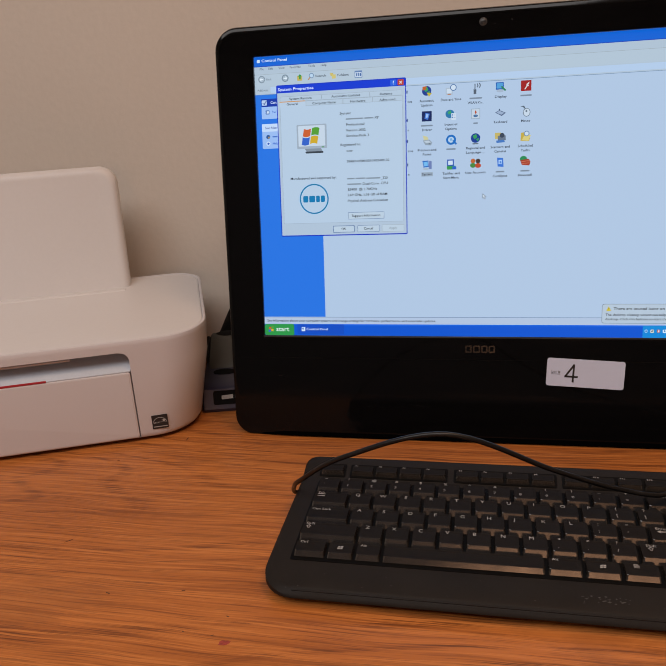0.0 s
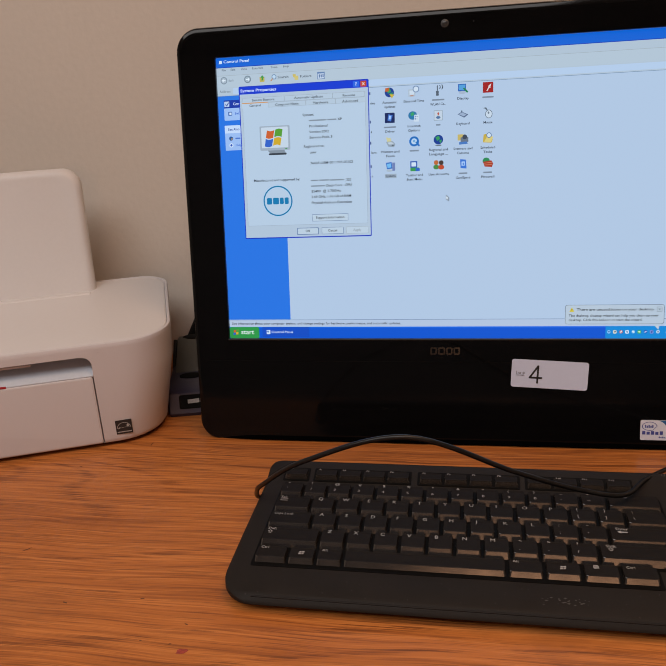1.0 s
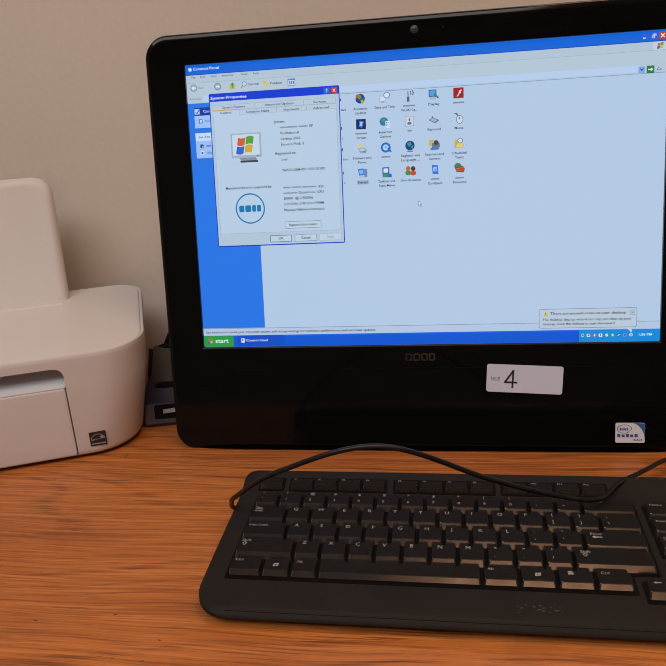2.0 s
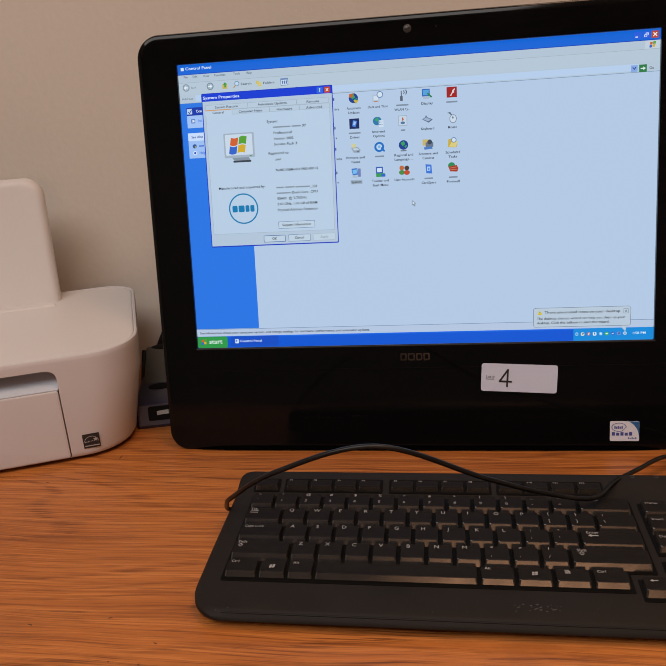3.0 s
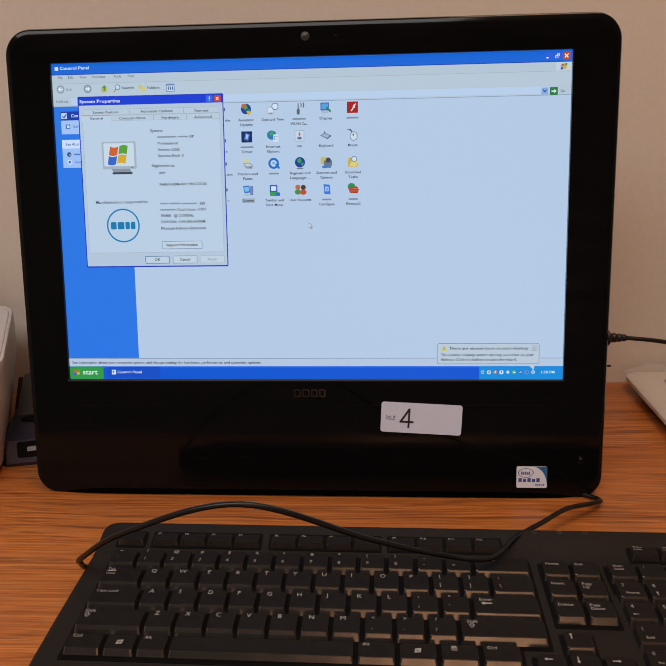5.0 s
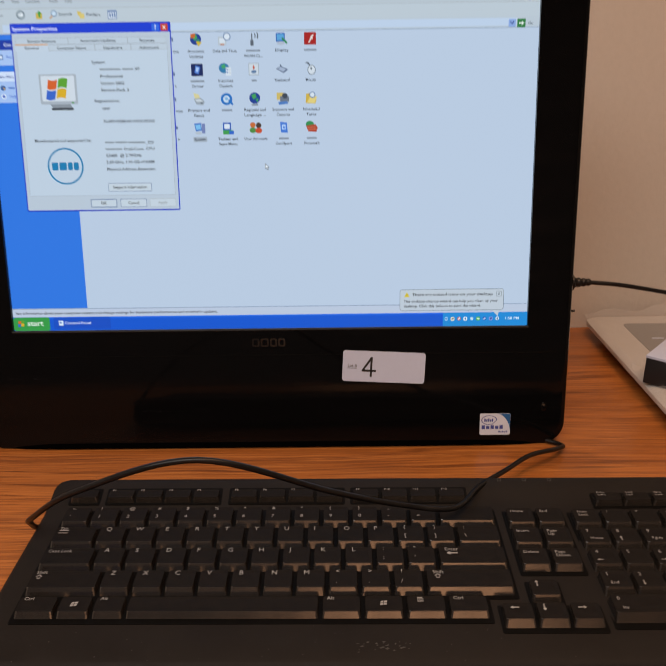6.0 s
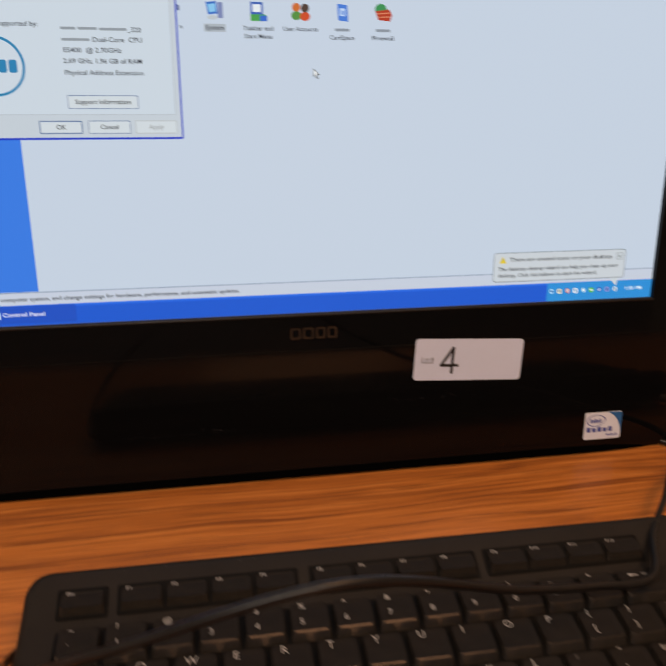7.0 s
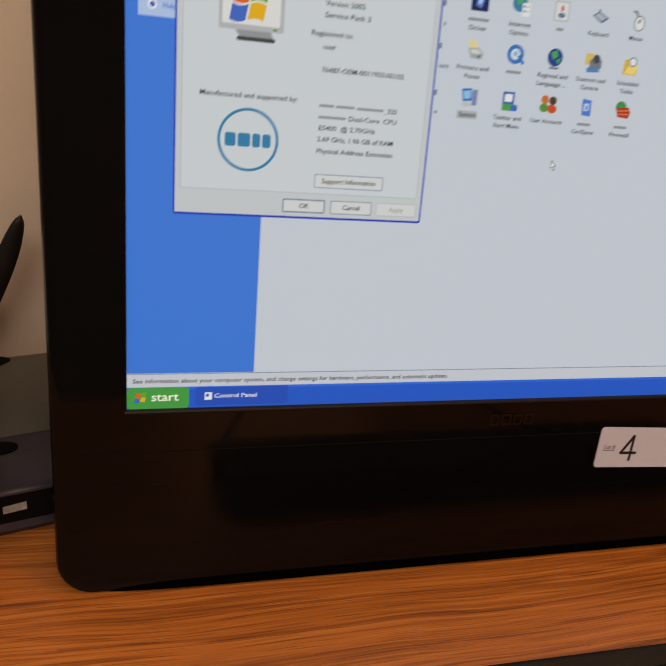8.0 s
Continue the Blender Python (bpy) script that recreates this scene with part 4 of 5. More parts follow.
# side plug with its cord, and a short pin below it
plug = thing("power_cord", pose(0.2425, 0.028, 0.8743), "black cord plugged into the side of the computer", "cable")
bm = bmesh.new()
tube(bm, [(-0.004, 0, 0), (0.0035, 0, 0), (0.0045, 0, 0)], [0.0066, 0.0066, 0.0050], 14)
part("plug", bm, RUBBER, plug)
bm = bmesh.new()
pts, rs = [], []
for i in range(15):
    pts.append((0.004 + 0.0010 * i, 0, 0.0))
    rs.append(0.0045 - 0.00012 * i - (0.0004 if i % 4 in (2, 3) else 0))
tube(bm, pts, rs, 12)
part("strain_relief", bm, RUBBER, plug)
bm = bmesh.new()
tube(bm, spline([(0.017, 0, 0), (0.045, 0.0, -0.0030), (0.085, 0.002, -0.0108), (0.125, 0.005, -0.0185), (0.20, 0.01, -0.037), (0.30, 0.03, -0.07), (0.38, 0.06, -0.1213)], 8), 0.0018, 10)
part("cord", bm, RUBBER, plug)
bm = bmesh.new()
tube(bm, [(0.233, 0.028, 0.8495), (0.2502, 0.028, 0.8496)], 0.0010, 8)
pin = solid("side_pin", bm, RUBBER, "thin dark pin standing out of the computer's side", "pin")

# ---- keyboard ----
KX, KY = 0.075, -0.18
KB_M = pose(-0.06, -0.17, DESK, 0, 0, -0.5) @ pose(KX + 0.06, KY + 0.17, 0)
kb = thing("keyboard", KB_M, "worn black full-size computer keyboard lying flat on the desk", "keyboard")


def deck(y):
    """Height of the keyboard's deck over the desk at a distance y of the plan: a sloping bed, a rising rear rim and a rounded palm rest."""
    return float(np.interp(y, (-0.2600, -0.2575, -0.2535, -0.245, -0.232, -0.199, -0.137, -0.128, -0.118, -0.111, -0.106), (0.0070, 0.0108, 0.0130, 0.0148, 0.0166, 0.0190, 0.0220, 0.0240, 0.0278, 0.0296, 0.0298)))


def cap(y):
    return 0.0235 + (y + 0.199) * 0.050 + (0.0012 if y > -0.130 else 0.0)


def kloc(x, y, z):
    return (x - KX, y - KY, z)


def case_plan(d):
    """The case's outline drawn in by d: its right side from front to rear, then its left side back."""
    q = rr(-0.1425 + d, 0.2950 - d, -0.2585 + d, -0.1065 - d, (0.010, 0.010, 0.022, 0.022), 8)
    mid = (-0.232, -0.215, -0.199, -0.170, -0.137, -0.128, -0.122)
    right = q[27:36] + [(0.2950 - d, y) for y in mid] + q[0:9]
    left = q[9:18] + [(-0.1425 + d, y) for y in reversed(mid)] + q[18:27]
    return right + left


bm = bmesh.new()
ring = lambda d, f: [kloc(x, y, f(y)) for x, y in case_plan(d)]
loft(bm, [ring(0.016, lambda y: 0.0010), ring(0.012, lambda y: 0.0032), ring(0.004, lambda y: 0.0052), ring(0.0006, lambda y: 0.0064), ring(0.0, lambda y: min(0.0085, deck(y) * 0.78)), ring(0.0002, lambda y: deck(y) * 0.88), ring(0.0012, lambda y: deck(y) - 0.0014), ring(0.0030, lambda y: deck(y) - 0.0003)], last=False)
top = [bm.verts.new(p) for p in ring(0.0045, deck)]
rim = [bm.verts.new(p) for p in ring(0.0030, lambda y: deck(y) - 0.0003)]
n = len(top)
for i in range(n):
    bm.faces.new((rim[i], rim[(i + 1) % n], top[(i + 1) % n], top[i]))
for i in range(n // 2 - 1):
    bm.faces.new((top[i], top[i + 1], top[n - 2 - i], top[n - 1 - i]))
case = part("case", bm, CASE, kb, "scuffed black plastic case with a wide palm rest")
# ridge along the palm rest's front
bm = bmesh.new()
tube(bm, [kloc(x, -0.2556, deck(-0.2556) - 0.0003) for x in (-0.120, 0.0, 0.15, 0.272)], 0.0006, 6)
part("front_ridge", bm, CASE, kb)

U, ROW = 0.01868, 0.0193
MX = -0.1260
KEYMESH = {}


def key_mesh(w, d):
    """A keycap: a sloped skirt, deeper at the front, and a slightly hollow top."""
    k = (round(w, 4), round(d, 4))
    if k not in KEYMESH:
        bm = bmesh.new()
        tall = d > 0.013
        f, s, g, h = (0.0044, 0.0013, 0.0002, 0.0082) if tall else (0.0012, 0.0009, 0.0004, 0.0046)
        out = lambda i, r, zz: flat(rr(-w / 2 + g + i * s, w / 2 - g - i * s, -d / 2 + g + i * f, d / 2 - g - i * 0.0012, r, 2), zz)
        loft(bm, [out(i, 0.0009 + 0.0004 * i, -h + (h - 0.0004) * i / 0.94) for i in (0, 0.04, 0.86, 0.94)] + [out(0.985, 0.0014, -0.0001), out(1.0, 0.0014, 0.0)], first=False, last=False, mat=1)
        top = rr(-w / 2 + g + s, w / 2 - g - s, -d / 2 + g + f, d / 2 - g - 0.0012, 0.0014, 2)
        low = [(x * 0.72, (y - 0.0012) * 0.72 + 0.0012) for x, y in top]
        loft(bm, [flat(top, 0.0), flat(low, -0.00035)], first=False, last=True)
        KEYMESH[k] = finish(bm, "key", [KEYP, SKIRT], False)
    return KEYMESH[k]


def key(x0, x1, yb, yf, legends=(), lift=0.0):
    """One key between x0 and x1, from its rear edge yb to its front edge yf, with its printed legends (words, right, up from the cap's middle, size)."""
    w, d = x1 - x0, yb - yf
    cx, cy = (x0 + x1) / 2, (yb + yf) / 2
    ob = new("key", key_mesh(w, d))
    ob.parent = kb
    ob.matrix_basis = Matrix.Translation(kloc(cx, cy, cap(cy) + lift)) @ pose(0, 0, 0, 2.86)
    for s, dx, dy, size in legends:
        if s in SIGNS:
            bm = bmesh.new()
            for poly in SIGNS[s]:
                bm.faces.new([bm.verts.new((dx + size * a, dy + size * b, 0.00035)) for a, b in poly])
            part("legend", bm, LEGEND, ob, smooth=False)
        else:
            text("legend", s, Matrix.Translation((dx, dy, 0.00035)), size, LEGEND, ob)
    return ob


def bar_arrow(t):
    c_, s_ = math.cos(t), math.sin(t)
    pts = [(-1, 0.16), (0.3, 0.16), (0.3, 0.5), (1, 0), (0.3, -0.5), (0.3, -0.16), (-1, -0.16)]
    return [[(a * c_ - b * s_, a * s_ + b * c_) for a, b in pts]]


def ring_strip(pts, k):
    """An outline as a chain of quads."""
    n = len(pts)
    cx, cy = sum(p[0] for p in pts) / n, sum(p[1] for p in pts) / n
    inn = [(cx + (a - cx) * k, cy + (b - cy) * k) for a, b in pts]
    return [[pts[i], pts[(i + 1) % n], inn[(i + 1) % n], inn[i]] for i in range(n)]


SIGNS = {
    "_up": bar_arrow(math.pi / 2), "_down": bar_arrow(-math.pi / 2), "_left": bar_arrow(math.pi), "_right": bar_arrow(0.0),
    "_shift": ring_strip([(0, 1), (1, 0), (0.45, 0), (0.45, -0.8), (-0.45, -0.8), (-0.45, 0), (-1, 0)], 0.62),
    "_flag": [[(-1, 0.05), (-0.1, 0.15), (-0.1, 0.85), (-0.85, 0.75)], [(0.05, 0.15), (0.9, 0.25), (1.0, 0.95), (0.05, 0.85)], [(-1.1, -0.9), (-0.15, -0.8), (-0.1, 0.0), (-1.0, -0.1)], [(0.0, -0.8), (0.8, -0.7), (0.9, 0.1), (0.05, 0.0)]],
    "_menu": [[(-0.9, -0.9), (0.9, -0.9), (0.9, -0.75), (-0.9, -0.75)], [(-0.9, -0.5), (0.9, -0.5), (0.9, -0.2), (-0.9, -0.2)], [(-0.9, 0.0), (0.9, 0.0), (0.9, 0.3), (-0.9, 0.3)], [(-0.9, 0.5), (0.6, 0.5), (0.6, 0.85), (-0.9, 0.85)]],
    "_tab": [[(-1, 0.3), (1, 0.3), (1, 0.55), (-1, 0.55)], [(-1, -0.5), (1, -0.5), (1, -0.25), (-1, -0.25)]],
}

LY = 0.0058       # a letter's place on its cap


def row(y, x, keys, deep=ROW, lift=0.0):
    for width, legends in keys:
        w = width * U
        key(x, x + w, y, y - deep, legends(w) if callable(legends) else legends, lift)
        x += w


def two(hi, lo):
    return lambda w: ((hi, -w / 2 + 0.0050, 0.0068, 0.0040), (lo, -w / 2 + 0.0050, -0.0010, 0.0042))


def one(s, size=0.0048):
    return lambda w: ((s, -w / 2 + 0.0050, LY, size),)


def word(s, size=0.0034):
    return lambda w: ((s, -w / 2 + 0.0036, 0.0052, size),)


row(-0.1367, MX, [(1, two("~", "`")), *[(1, two(a, b)) for a, b in zip("!@#$%^&*()_+", "1234567890-=")], (1.98, lambda w: (("_left", -w / 2 + 0.008, 0.0048, 0.0022), ("ce", -w / 2 + 0.0125, 0.0050, 0.0028)))])
row(-0.1367 - ROW, MX, [(1.5, lambda w: (("Tab", -w / 2 + 0.0036, 0.0066, 0.0034), ("_tab", -w / 2 + 0.0068, 0.0036, 0.0030))), *[(1, one(s)) for s in "QWERTYUIOP"], (1, two("{", "[")), (1, two("}", "]")), (1.48, two(";", "\\"))])
row(-0.1367 - 2 * ROW, MX, [(1.75, word("Caps Lock")), *[(1, one(s)) for s in "ASDFGHJKL"], (1, two(":", ";")), (1, two("\"", "'")), (2.23, lambda w: (("Enter", -w / 2 + 0.0048, 0.0058, 0.0037), ("_left", -w / 2 + 0.0090, 0.0026, 0.0034)))])
row(-0.1367 - 3 * ROW, MX, [(2.25, lambda w: (("Shift", -w / 2 + 0.0036, 0.0064, 0.0037), ("_shift", -w / 2 + 0.0060, 0.0030, 0.0020))), *[(1, one(s)) for s in "ZXCVBNM"], (1, two("<", ",")), (1, two(">", ".")), (1, two("?", "/")), (2.73, lambda w: (("Shift", -w / 2 + 0.0048, 0.0060, 0.0037), ("_shift", -w / 2 + 0.0076, 0.0030, 0.0020)))])
row(-0.1367 - 4 * ROW, MX, [(1.25, word("Ctrl")), (1.05, (("_flag", -0.0002, 0.0012, 0.0019),)), (1.0, word("Alt")), (5.77, ()), (1.25, word("Alt")), (1.25, (("_flag", 0.0000, 0.0016, 0.0019),)), (1.25, (("_menu", -0.003, 0.0042, 0.0019),)), (1.25, word("Ctrl"))], 0.0167, -0.0012)
FY, FD = -0.1190, 0.0112
key(-0.1272, -0.1076, FY, FY - FD, (("Esc", -0.0066, 0.0030, 0.0025),))
for x, n0 in ((-0.1025, 1), (-0.0198, 5), (0.0618, 9)):
    for i in range(4):
        key(x + 0.0191 * i, x + 0.0191 * (i + 1), FY, FY - FD, (("F%d" % (n0 + i), -0.0066, 0.0030, 0.0027),))
for i, s in enumerate((("PrtScn", "SysRq"), ("Scroll", "Lock"), ("Pause", "Break"))):
    key(0.2215 + 0.0189 * i, 0.2215 + 0.0189 * (i + 1), -0.1240, -0.1240 - FD, ((s[0], -0.0066, 0.0034, 0.0022), (s[1], -0.0066, 0.0010, 0.0022)))
NR = 0.0190
for i, line in enumerate(((("Home",), ("End",)), (("Insert",), ("Page", "Up")), (("Delete",), ("Page", "Down")))):
    for j, s in enumerate(line):
        x = 0.1604 + 0.0188 * j
        key(x, x + 0.0188, -0.1388 - NR * i, -0.1388 - NR * (i + 1), tuple((q, -0.0062, 0.0046 - 0.0030 * n, 0.0034) for n, q in enumerate(s)))
key(0.1606, 0.1788, -0.2022, -0.2194, (("_up", -0.0040, 0.0042, 0.0022),), -0.0006)
for i, s in enumerate(("_left", "_down", "_right")):
    key(0.1421 + 0.0184 * i, 0.1421 + 0.0184 * (i + 1), -0.2194, -0.2366, ((s, -0.0040 if s == "_down" else -0.0018, 0.0036, 0.0024),), -0.0008)
PR = 0.0186
NX = 0.2022
pad = [[("Num", "Lock"), ("/",), ("*",), ("-",)], [("7", "Home"), ("8", "_up"), ("9", "PgUp")], [("4", "_left"), ("5",), ("6", "_right")], [("1", "End"), ("2", "_down"), ("3", "PgDn")]]
for i, line in enumerate(pad):
    for j, s in enumerate(line):
        leg = [(s[0], -0.0052, 0.0048, 0.0030 if len(s[0]) > 1 else 0.0038)]
        if len(s) > 1:
            leg.append((s[1], (-0.0050 if i == 0 else -0.0042) if s[1][0] != "_" else -0.0040, 0.0018 if i == 0 else -0.0018, 0.0031 if s[1][0] != "_" else 0.0018))
        key(NX + U * j, NX + U * (j + 1), -0.1400 - PR * i, -0.1400 - PR * (i + 1), tuple(leg))
key(NX, NX + 2 * U, -0.1400 - PR * 4, -0.1400 - PR * 5, (("0", -0.0144, 0.0048, 0.0036), ("Ins", -0.0132, -0.0018, 0.0030)))
key(NX + 2 * U, NX + 3 * U, -0.1400 - PR * 4, -0.1400 - PR * 5, ((".", -0.0052, 0.0048, 0.0036), ("Del", -0.0040, 0.0006, 0.0026)))
key(NX + 3 * U, NX + 4 * U, -0.1400 - PR, -0.1400 - PR * 3, (("+", -0.0052, 0.0128, 0.0042),))
key(NX + 3 * U, NX + 4 * U, -0.1400 - PR * 3, -0.1400 - PR * 5, (("Enter", -0.0058, 0.0132, 0.0026),))
# wells round the groups of keys: near-black sheets that paint their shade
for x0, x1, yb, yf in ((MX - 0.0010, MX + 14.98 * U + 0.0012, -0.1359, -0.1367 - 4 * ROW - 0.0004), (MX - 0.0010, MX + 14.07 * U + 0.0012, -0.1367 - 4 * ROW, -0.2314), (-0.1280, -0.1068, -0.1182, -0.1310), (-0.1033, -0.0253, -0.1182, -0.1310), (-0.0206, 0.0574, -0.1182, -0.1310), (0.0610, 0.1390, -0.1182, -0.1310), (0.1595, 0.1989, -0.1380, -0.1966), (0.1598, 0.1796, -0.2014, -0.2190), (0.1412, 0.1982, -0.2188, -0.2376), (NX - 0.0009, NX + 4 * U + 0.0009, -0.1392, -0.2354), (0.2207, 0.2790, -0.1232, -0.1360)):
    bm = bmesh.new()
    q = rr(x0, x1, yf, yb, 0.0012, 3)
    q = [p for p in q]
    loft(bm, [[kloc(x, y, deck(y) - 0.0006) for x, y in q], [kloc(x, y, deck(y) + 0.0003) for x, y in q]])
    part("key_well_shade", bm, WELL, kb, smooth=False)
# indicator marks, worn maker's mark, dust specks
for i, x in enumerate((0.1626, 0.1796, 0.1967)):
    bm = bmesh.new()
    q = [(x - 0.0013, -0.1133), (x + 0.0013, -0.1133), (x + 0.0013, -0.1108), (x - 0.0013, -0.1108)]
    for poly in ring_strip(q, 0.66):
        bm.faces.new([bm.verts.new(kloc(a, b, deck(b) + 0.0003)) for a, b in poly])
    part("indicator_mark", bm, WORN, kb, smooth=False)
rng = random.Random(11)
bm = bmesh.new()
for a, b in ((0.0632, 0.0690), (0.0704, 0.0774), (0.0786, 0.0836), (0.0850, 0.0918)):
    for j in range(7):
        x, y = rng.uniform(a, b), -0.2456 + rng.uniform(-0.0030, 0.0030)
        dx, dy = rng.uniform(0.0002, 0.0014), rng.uniform(0.0002, 0.0007)
        bm.faces.new([bm.verts.new(kloc(px_, py_, deck(py_) + 0.0003)) for px_, py_ in ((x - dx, y), (x, y - dy), (x + dx, y + dy * 0.3), (x, y + dy))])
part("worn_mark", bm, WORN, kb, "rubbed-off maker's mark", smooth=False)
bm = bmesh.new()
for j in range(90):
    x, y = rng.uniform(-0.135, 0.285), rng.choice((rng.uniform(-0.256, -0.231), rng.uniform(-0.256, -0.231), rng.uniform(-0.113, -0.104)))
    s = rng.uniform(0.00015, 0.00045)
    a = rng.uniform(0, 3.1)
    pts = [(x + s * k * math.cos(a + 2.1 * i), y + s * k * math.sin(a + 2.1 * i)) for i, k in enumerate((1.0, 0.8, 1.3))]
    bm.faces.new([bm.verts.new(kloc(p, q, deck(q) + 0.0003)) for p, q in pts])
tagged(part("dust", bm, WORN, kb, "fine dust specks", smooth=False), kind="stuff")
# cord: out at the rear left, arching high over the keys and back down behind the computer's corner
CORD = [(-0.136, -0.1200, 0.7550), (-0.1450, -0.1290, 0.7570), (-0.1465, -0.1405, 0.7640), (-0.1425, -0.1540, 0.7770), (-0.1305, -0.1751, 0.7960), (-0.0915, -0.1964, 0.8288), (-0.0215, -0.2023, 0.8517), (0.0495, -0.1801, 0.8160), (0.0923, -0.1630, 0.7943), (0.1265, -0.1536, 0.7850), (0.1485, -0.1210, 0.7790), (0.1737, -0.0927, 0.7742), (0.1985, -0.0625, 0.7673), (0.2245, -0.0415, 0.7600), (0.2340, -0.0255, 0.7540), (0.2180, -0.0100, 0.7528), (0.18, 0.03, 0.7528)]
bm = bmesh.new()
turn_back = KB_M.inverted()
tube(bm, [turn_back @ p for p in spline(CORD, 10)], 0.0018, 12)
part("cord", bm, RUBBER, kb, "springy black cord arching over the keys")

# ---- printer ----
PM = pose(-0.276, -0.020, DESK, 0, 0, 22.7)
pr = thing("printer", PM, "white inkjet printer with its rear paper tray raised", "printer")
PW, PD, PX = 0.42, 0.212, 0.016
S0, S1 = -PW + 0.058, -0.0562       # slot and door, from side to side


def shell(i, notch, z, rise=0.0, draw=0.0):
    """The printer's outline drawn in by i, with its front set back by notch between S0 and S1, whose right end is drawn in by draw."""
    r = 0.046 - min(i, 0.02)
    flare = (0.0042 if z > 0.05 else 0.0080) * (z - 0.05) / 0.05 - 0.008 * max(0.0, 1 - z / 0.030) ** 2
    q = rr(-PW + i, PX + flare - i, i, PD - i, (0.034, 0.034, r, r), 8)
    out = []
    for k, (x, y) in enumerate(q):
        out.append((x, y))
        if k == 26:                  # end of the front left corner
            for xx, d in ((S0, 0), (S0, notch), (S1 - draw, notch), (S1 - draw, 0)):
                out.append((xx, i + d))
    return [(x, y, z + rise * max(0.0, y) / PD) for x, y in out]


bm = bmesh.new()
DOOR = 0.0742
loft(bm, [shell(0.006, 0.0, 0.0030), shell(0.002, 0.0, 0.0040), shell(0.0012, 0.0, 0.0046), shell(0.0010, 0.0070, 0.0048), shell(0.0003, 0.0070, 0.0088), shell(0.0, 0.0070, DOOR + 0.0004), shell(0.0, 0.040, DOOR + 0.0006), shell(0.0, 0.040, 0.0868), shell(0.0, 0.040, 0.0900, 0, 0.0010), shell(0.0, 0.040, 0.0925, 0, 0.0030), shell(0.0, 0.040, 0.0940, 0, 0.0058), shell(0.0, 0.040, 0.0946, 0, 0.0095), shell(0.0, 0.0, 0.0948, 0, 0.0095), shell(0.0, 0.0, 0.1010, 0.008), shell(0.0002, 0.0, 0.1040, 0.010), shell(0.0008, 0.0, 0.1054, 0.011), shell(0.0020, 0.0, 0.1060, 0.011), shell(0.0032, 0.0, 0.1058, 0.011), shell(0.0038, 0.0, 0.1050, 0.011), shell(0.0041, 0.0, 0.1036, 0.011)])
part("body", bm, WHITE, pr, "smooth white plastic body")
bm = bmesh.new()
lid = lambda d, z: [(x, y, z + 0.011 * max(0.0, y) / PD) for x, y, _ in shell(0.0043 + d, 0.0, 0.105)]
loft(bm, [lid(-0.0001, 0.1036), lid(-0.0001, 0.1051), lid(0.0005, 0.1055), lid(0.003, 0.1056)], first=False)
part("top_cover", bm, WHITE2, pr, "satin white top cover")
bm = bmesh.new()
d_ = lambda i, y: [(a, y, b) for a, b in rr(S0 + 0.0006 + i, S1 - 0.0012 - i, 0.0050 + i, DOOR - i, 0.002, 4)]
loft(bm, [d_(0, 0.0069), d_(0, 0.0004), d_(0.0006, -0.0001), d_(0.002, -0.0003)])
part("front_door", bm, WHITE, pr)
bm = bmesh.new()
loft(bm, [[(x, y, DOOR + 0.0001 + 0.46 * y) for x, y in rr(S0 + 0.002, S1 - 0.0004, 0.0004, 0.0395, 0.001, 2)], [(x, y, DOOR + 0.0009 + 0.50 * y) for x, y in rr(S0 + 0.002, S1 - 0.0004, 0.0004, 0.0395, 0.001, 2)]])
part("output_tray", bm, SLOT, pr, "pale blue-grey output tray inside the slot")
bm = bmesh.new()
box(bm, S0 + 0.004, S1 - 0.055, 0.010, 0.036, 0.0888, 0.0908, 0.0008)
box(bm, S0 + 0.004, S1 - 0.030, 0.014, 0.038, 0.0908, 0.0938, 0.0008)
part("paper_guide", bm, WHITE, pr)
bm = bmesh.new()
box(bm, S0 + 0.01, -0.134, -0.0004, 0.003, DOOR + 0.0001, DOOR + 0.0016, 0.0003)
part("red_strip", bm, RED, pr, "thin red strip")
bm = bmesh.new()
tube(bm, spline([(S1 + 0.0055, -0.0001, 0.0962), (S1 + 0.0066, -0.0001, 0.0978), (S1 + 0.0088, -0.0001, 0.0985)], 5), [0.0001 + 0.00012 * (k / 10) for k in range(11)], 6)
part("moulding_crease", bm, WHITE, pr)
# feet
for fx, fy in ((-0.07, 0.04), (-0.37, 0.04), (-0.05, 0.165), (-0.39, 0.165)):
    bm = bmesh.new()
    tube(bm, [(fx, fy, 0.0), (fx, fy, 0.0034)], 0.009, 12)
    part("foot", bm, RUBBER, pr)
# dark grey block that paints the shadow beneath the white body
bm = bmesh.new()
loft(bm, [flat(rr(-PW + 0.020, PX - 0.024, 0.012, PD - 0.016, 0.028, 6), 0.0010), flat(rr(-PW + 0.018, PX - 0.022, 0.010, PD - 0.014, 0.028, 6), 0.0040)])
part("underside_shadow", bm, GAP, pr)
# raised paper tray, leaning back
LEAN = pose(0, 0.172, 0.1060, -13)
bm = bmesh.new()
tr_ = lambda i, y: [tuple(LEAN @ Vector((a, y, b))) for a, b in rr(-0.362 + i, -0.060 - i, -0.004 + i, 0.1495 - i, (0.020, 0.020, 0.003, 0.003), 8)]
loft(bm, [tr_(0.0045, 0.017), tr_(0.0006, 0.0145), tr_(0.0, 0.0110), tr_(0.0004, 0.0066), tr_(0.0018, 0.0032), tr_(0.0042, 0.0010), tr_(0.0075, 0.0002), tr_(0.0115, 0.0003), tr_(0.016, 0.0008)])
tray = part("paper_tray", bm, WHITE2, pr, "raised white paper tray with rounded corners")
bm = bmesh.new()
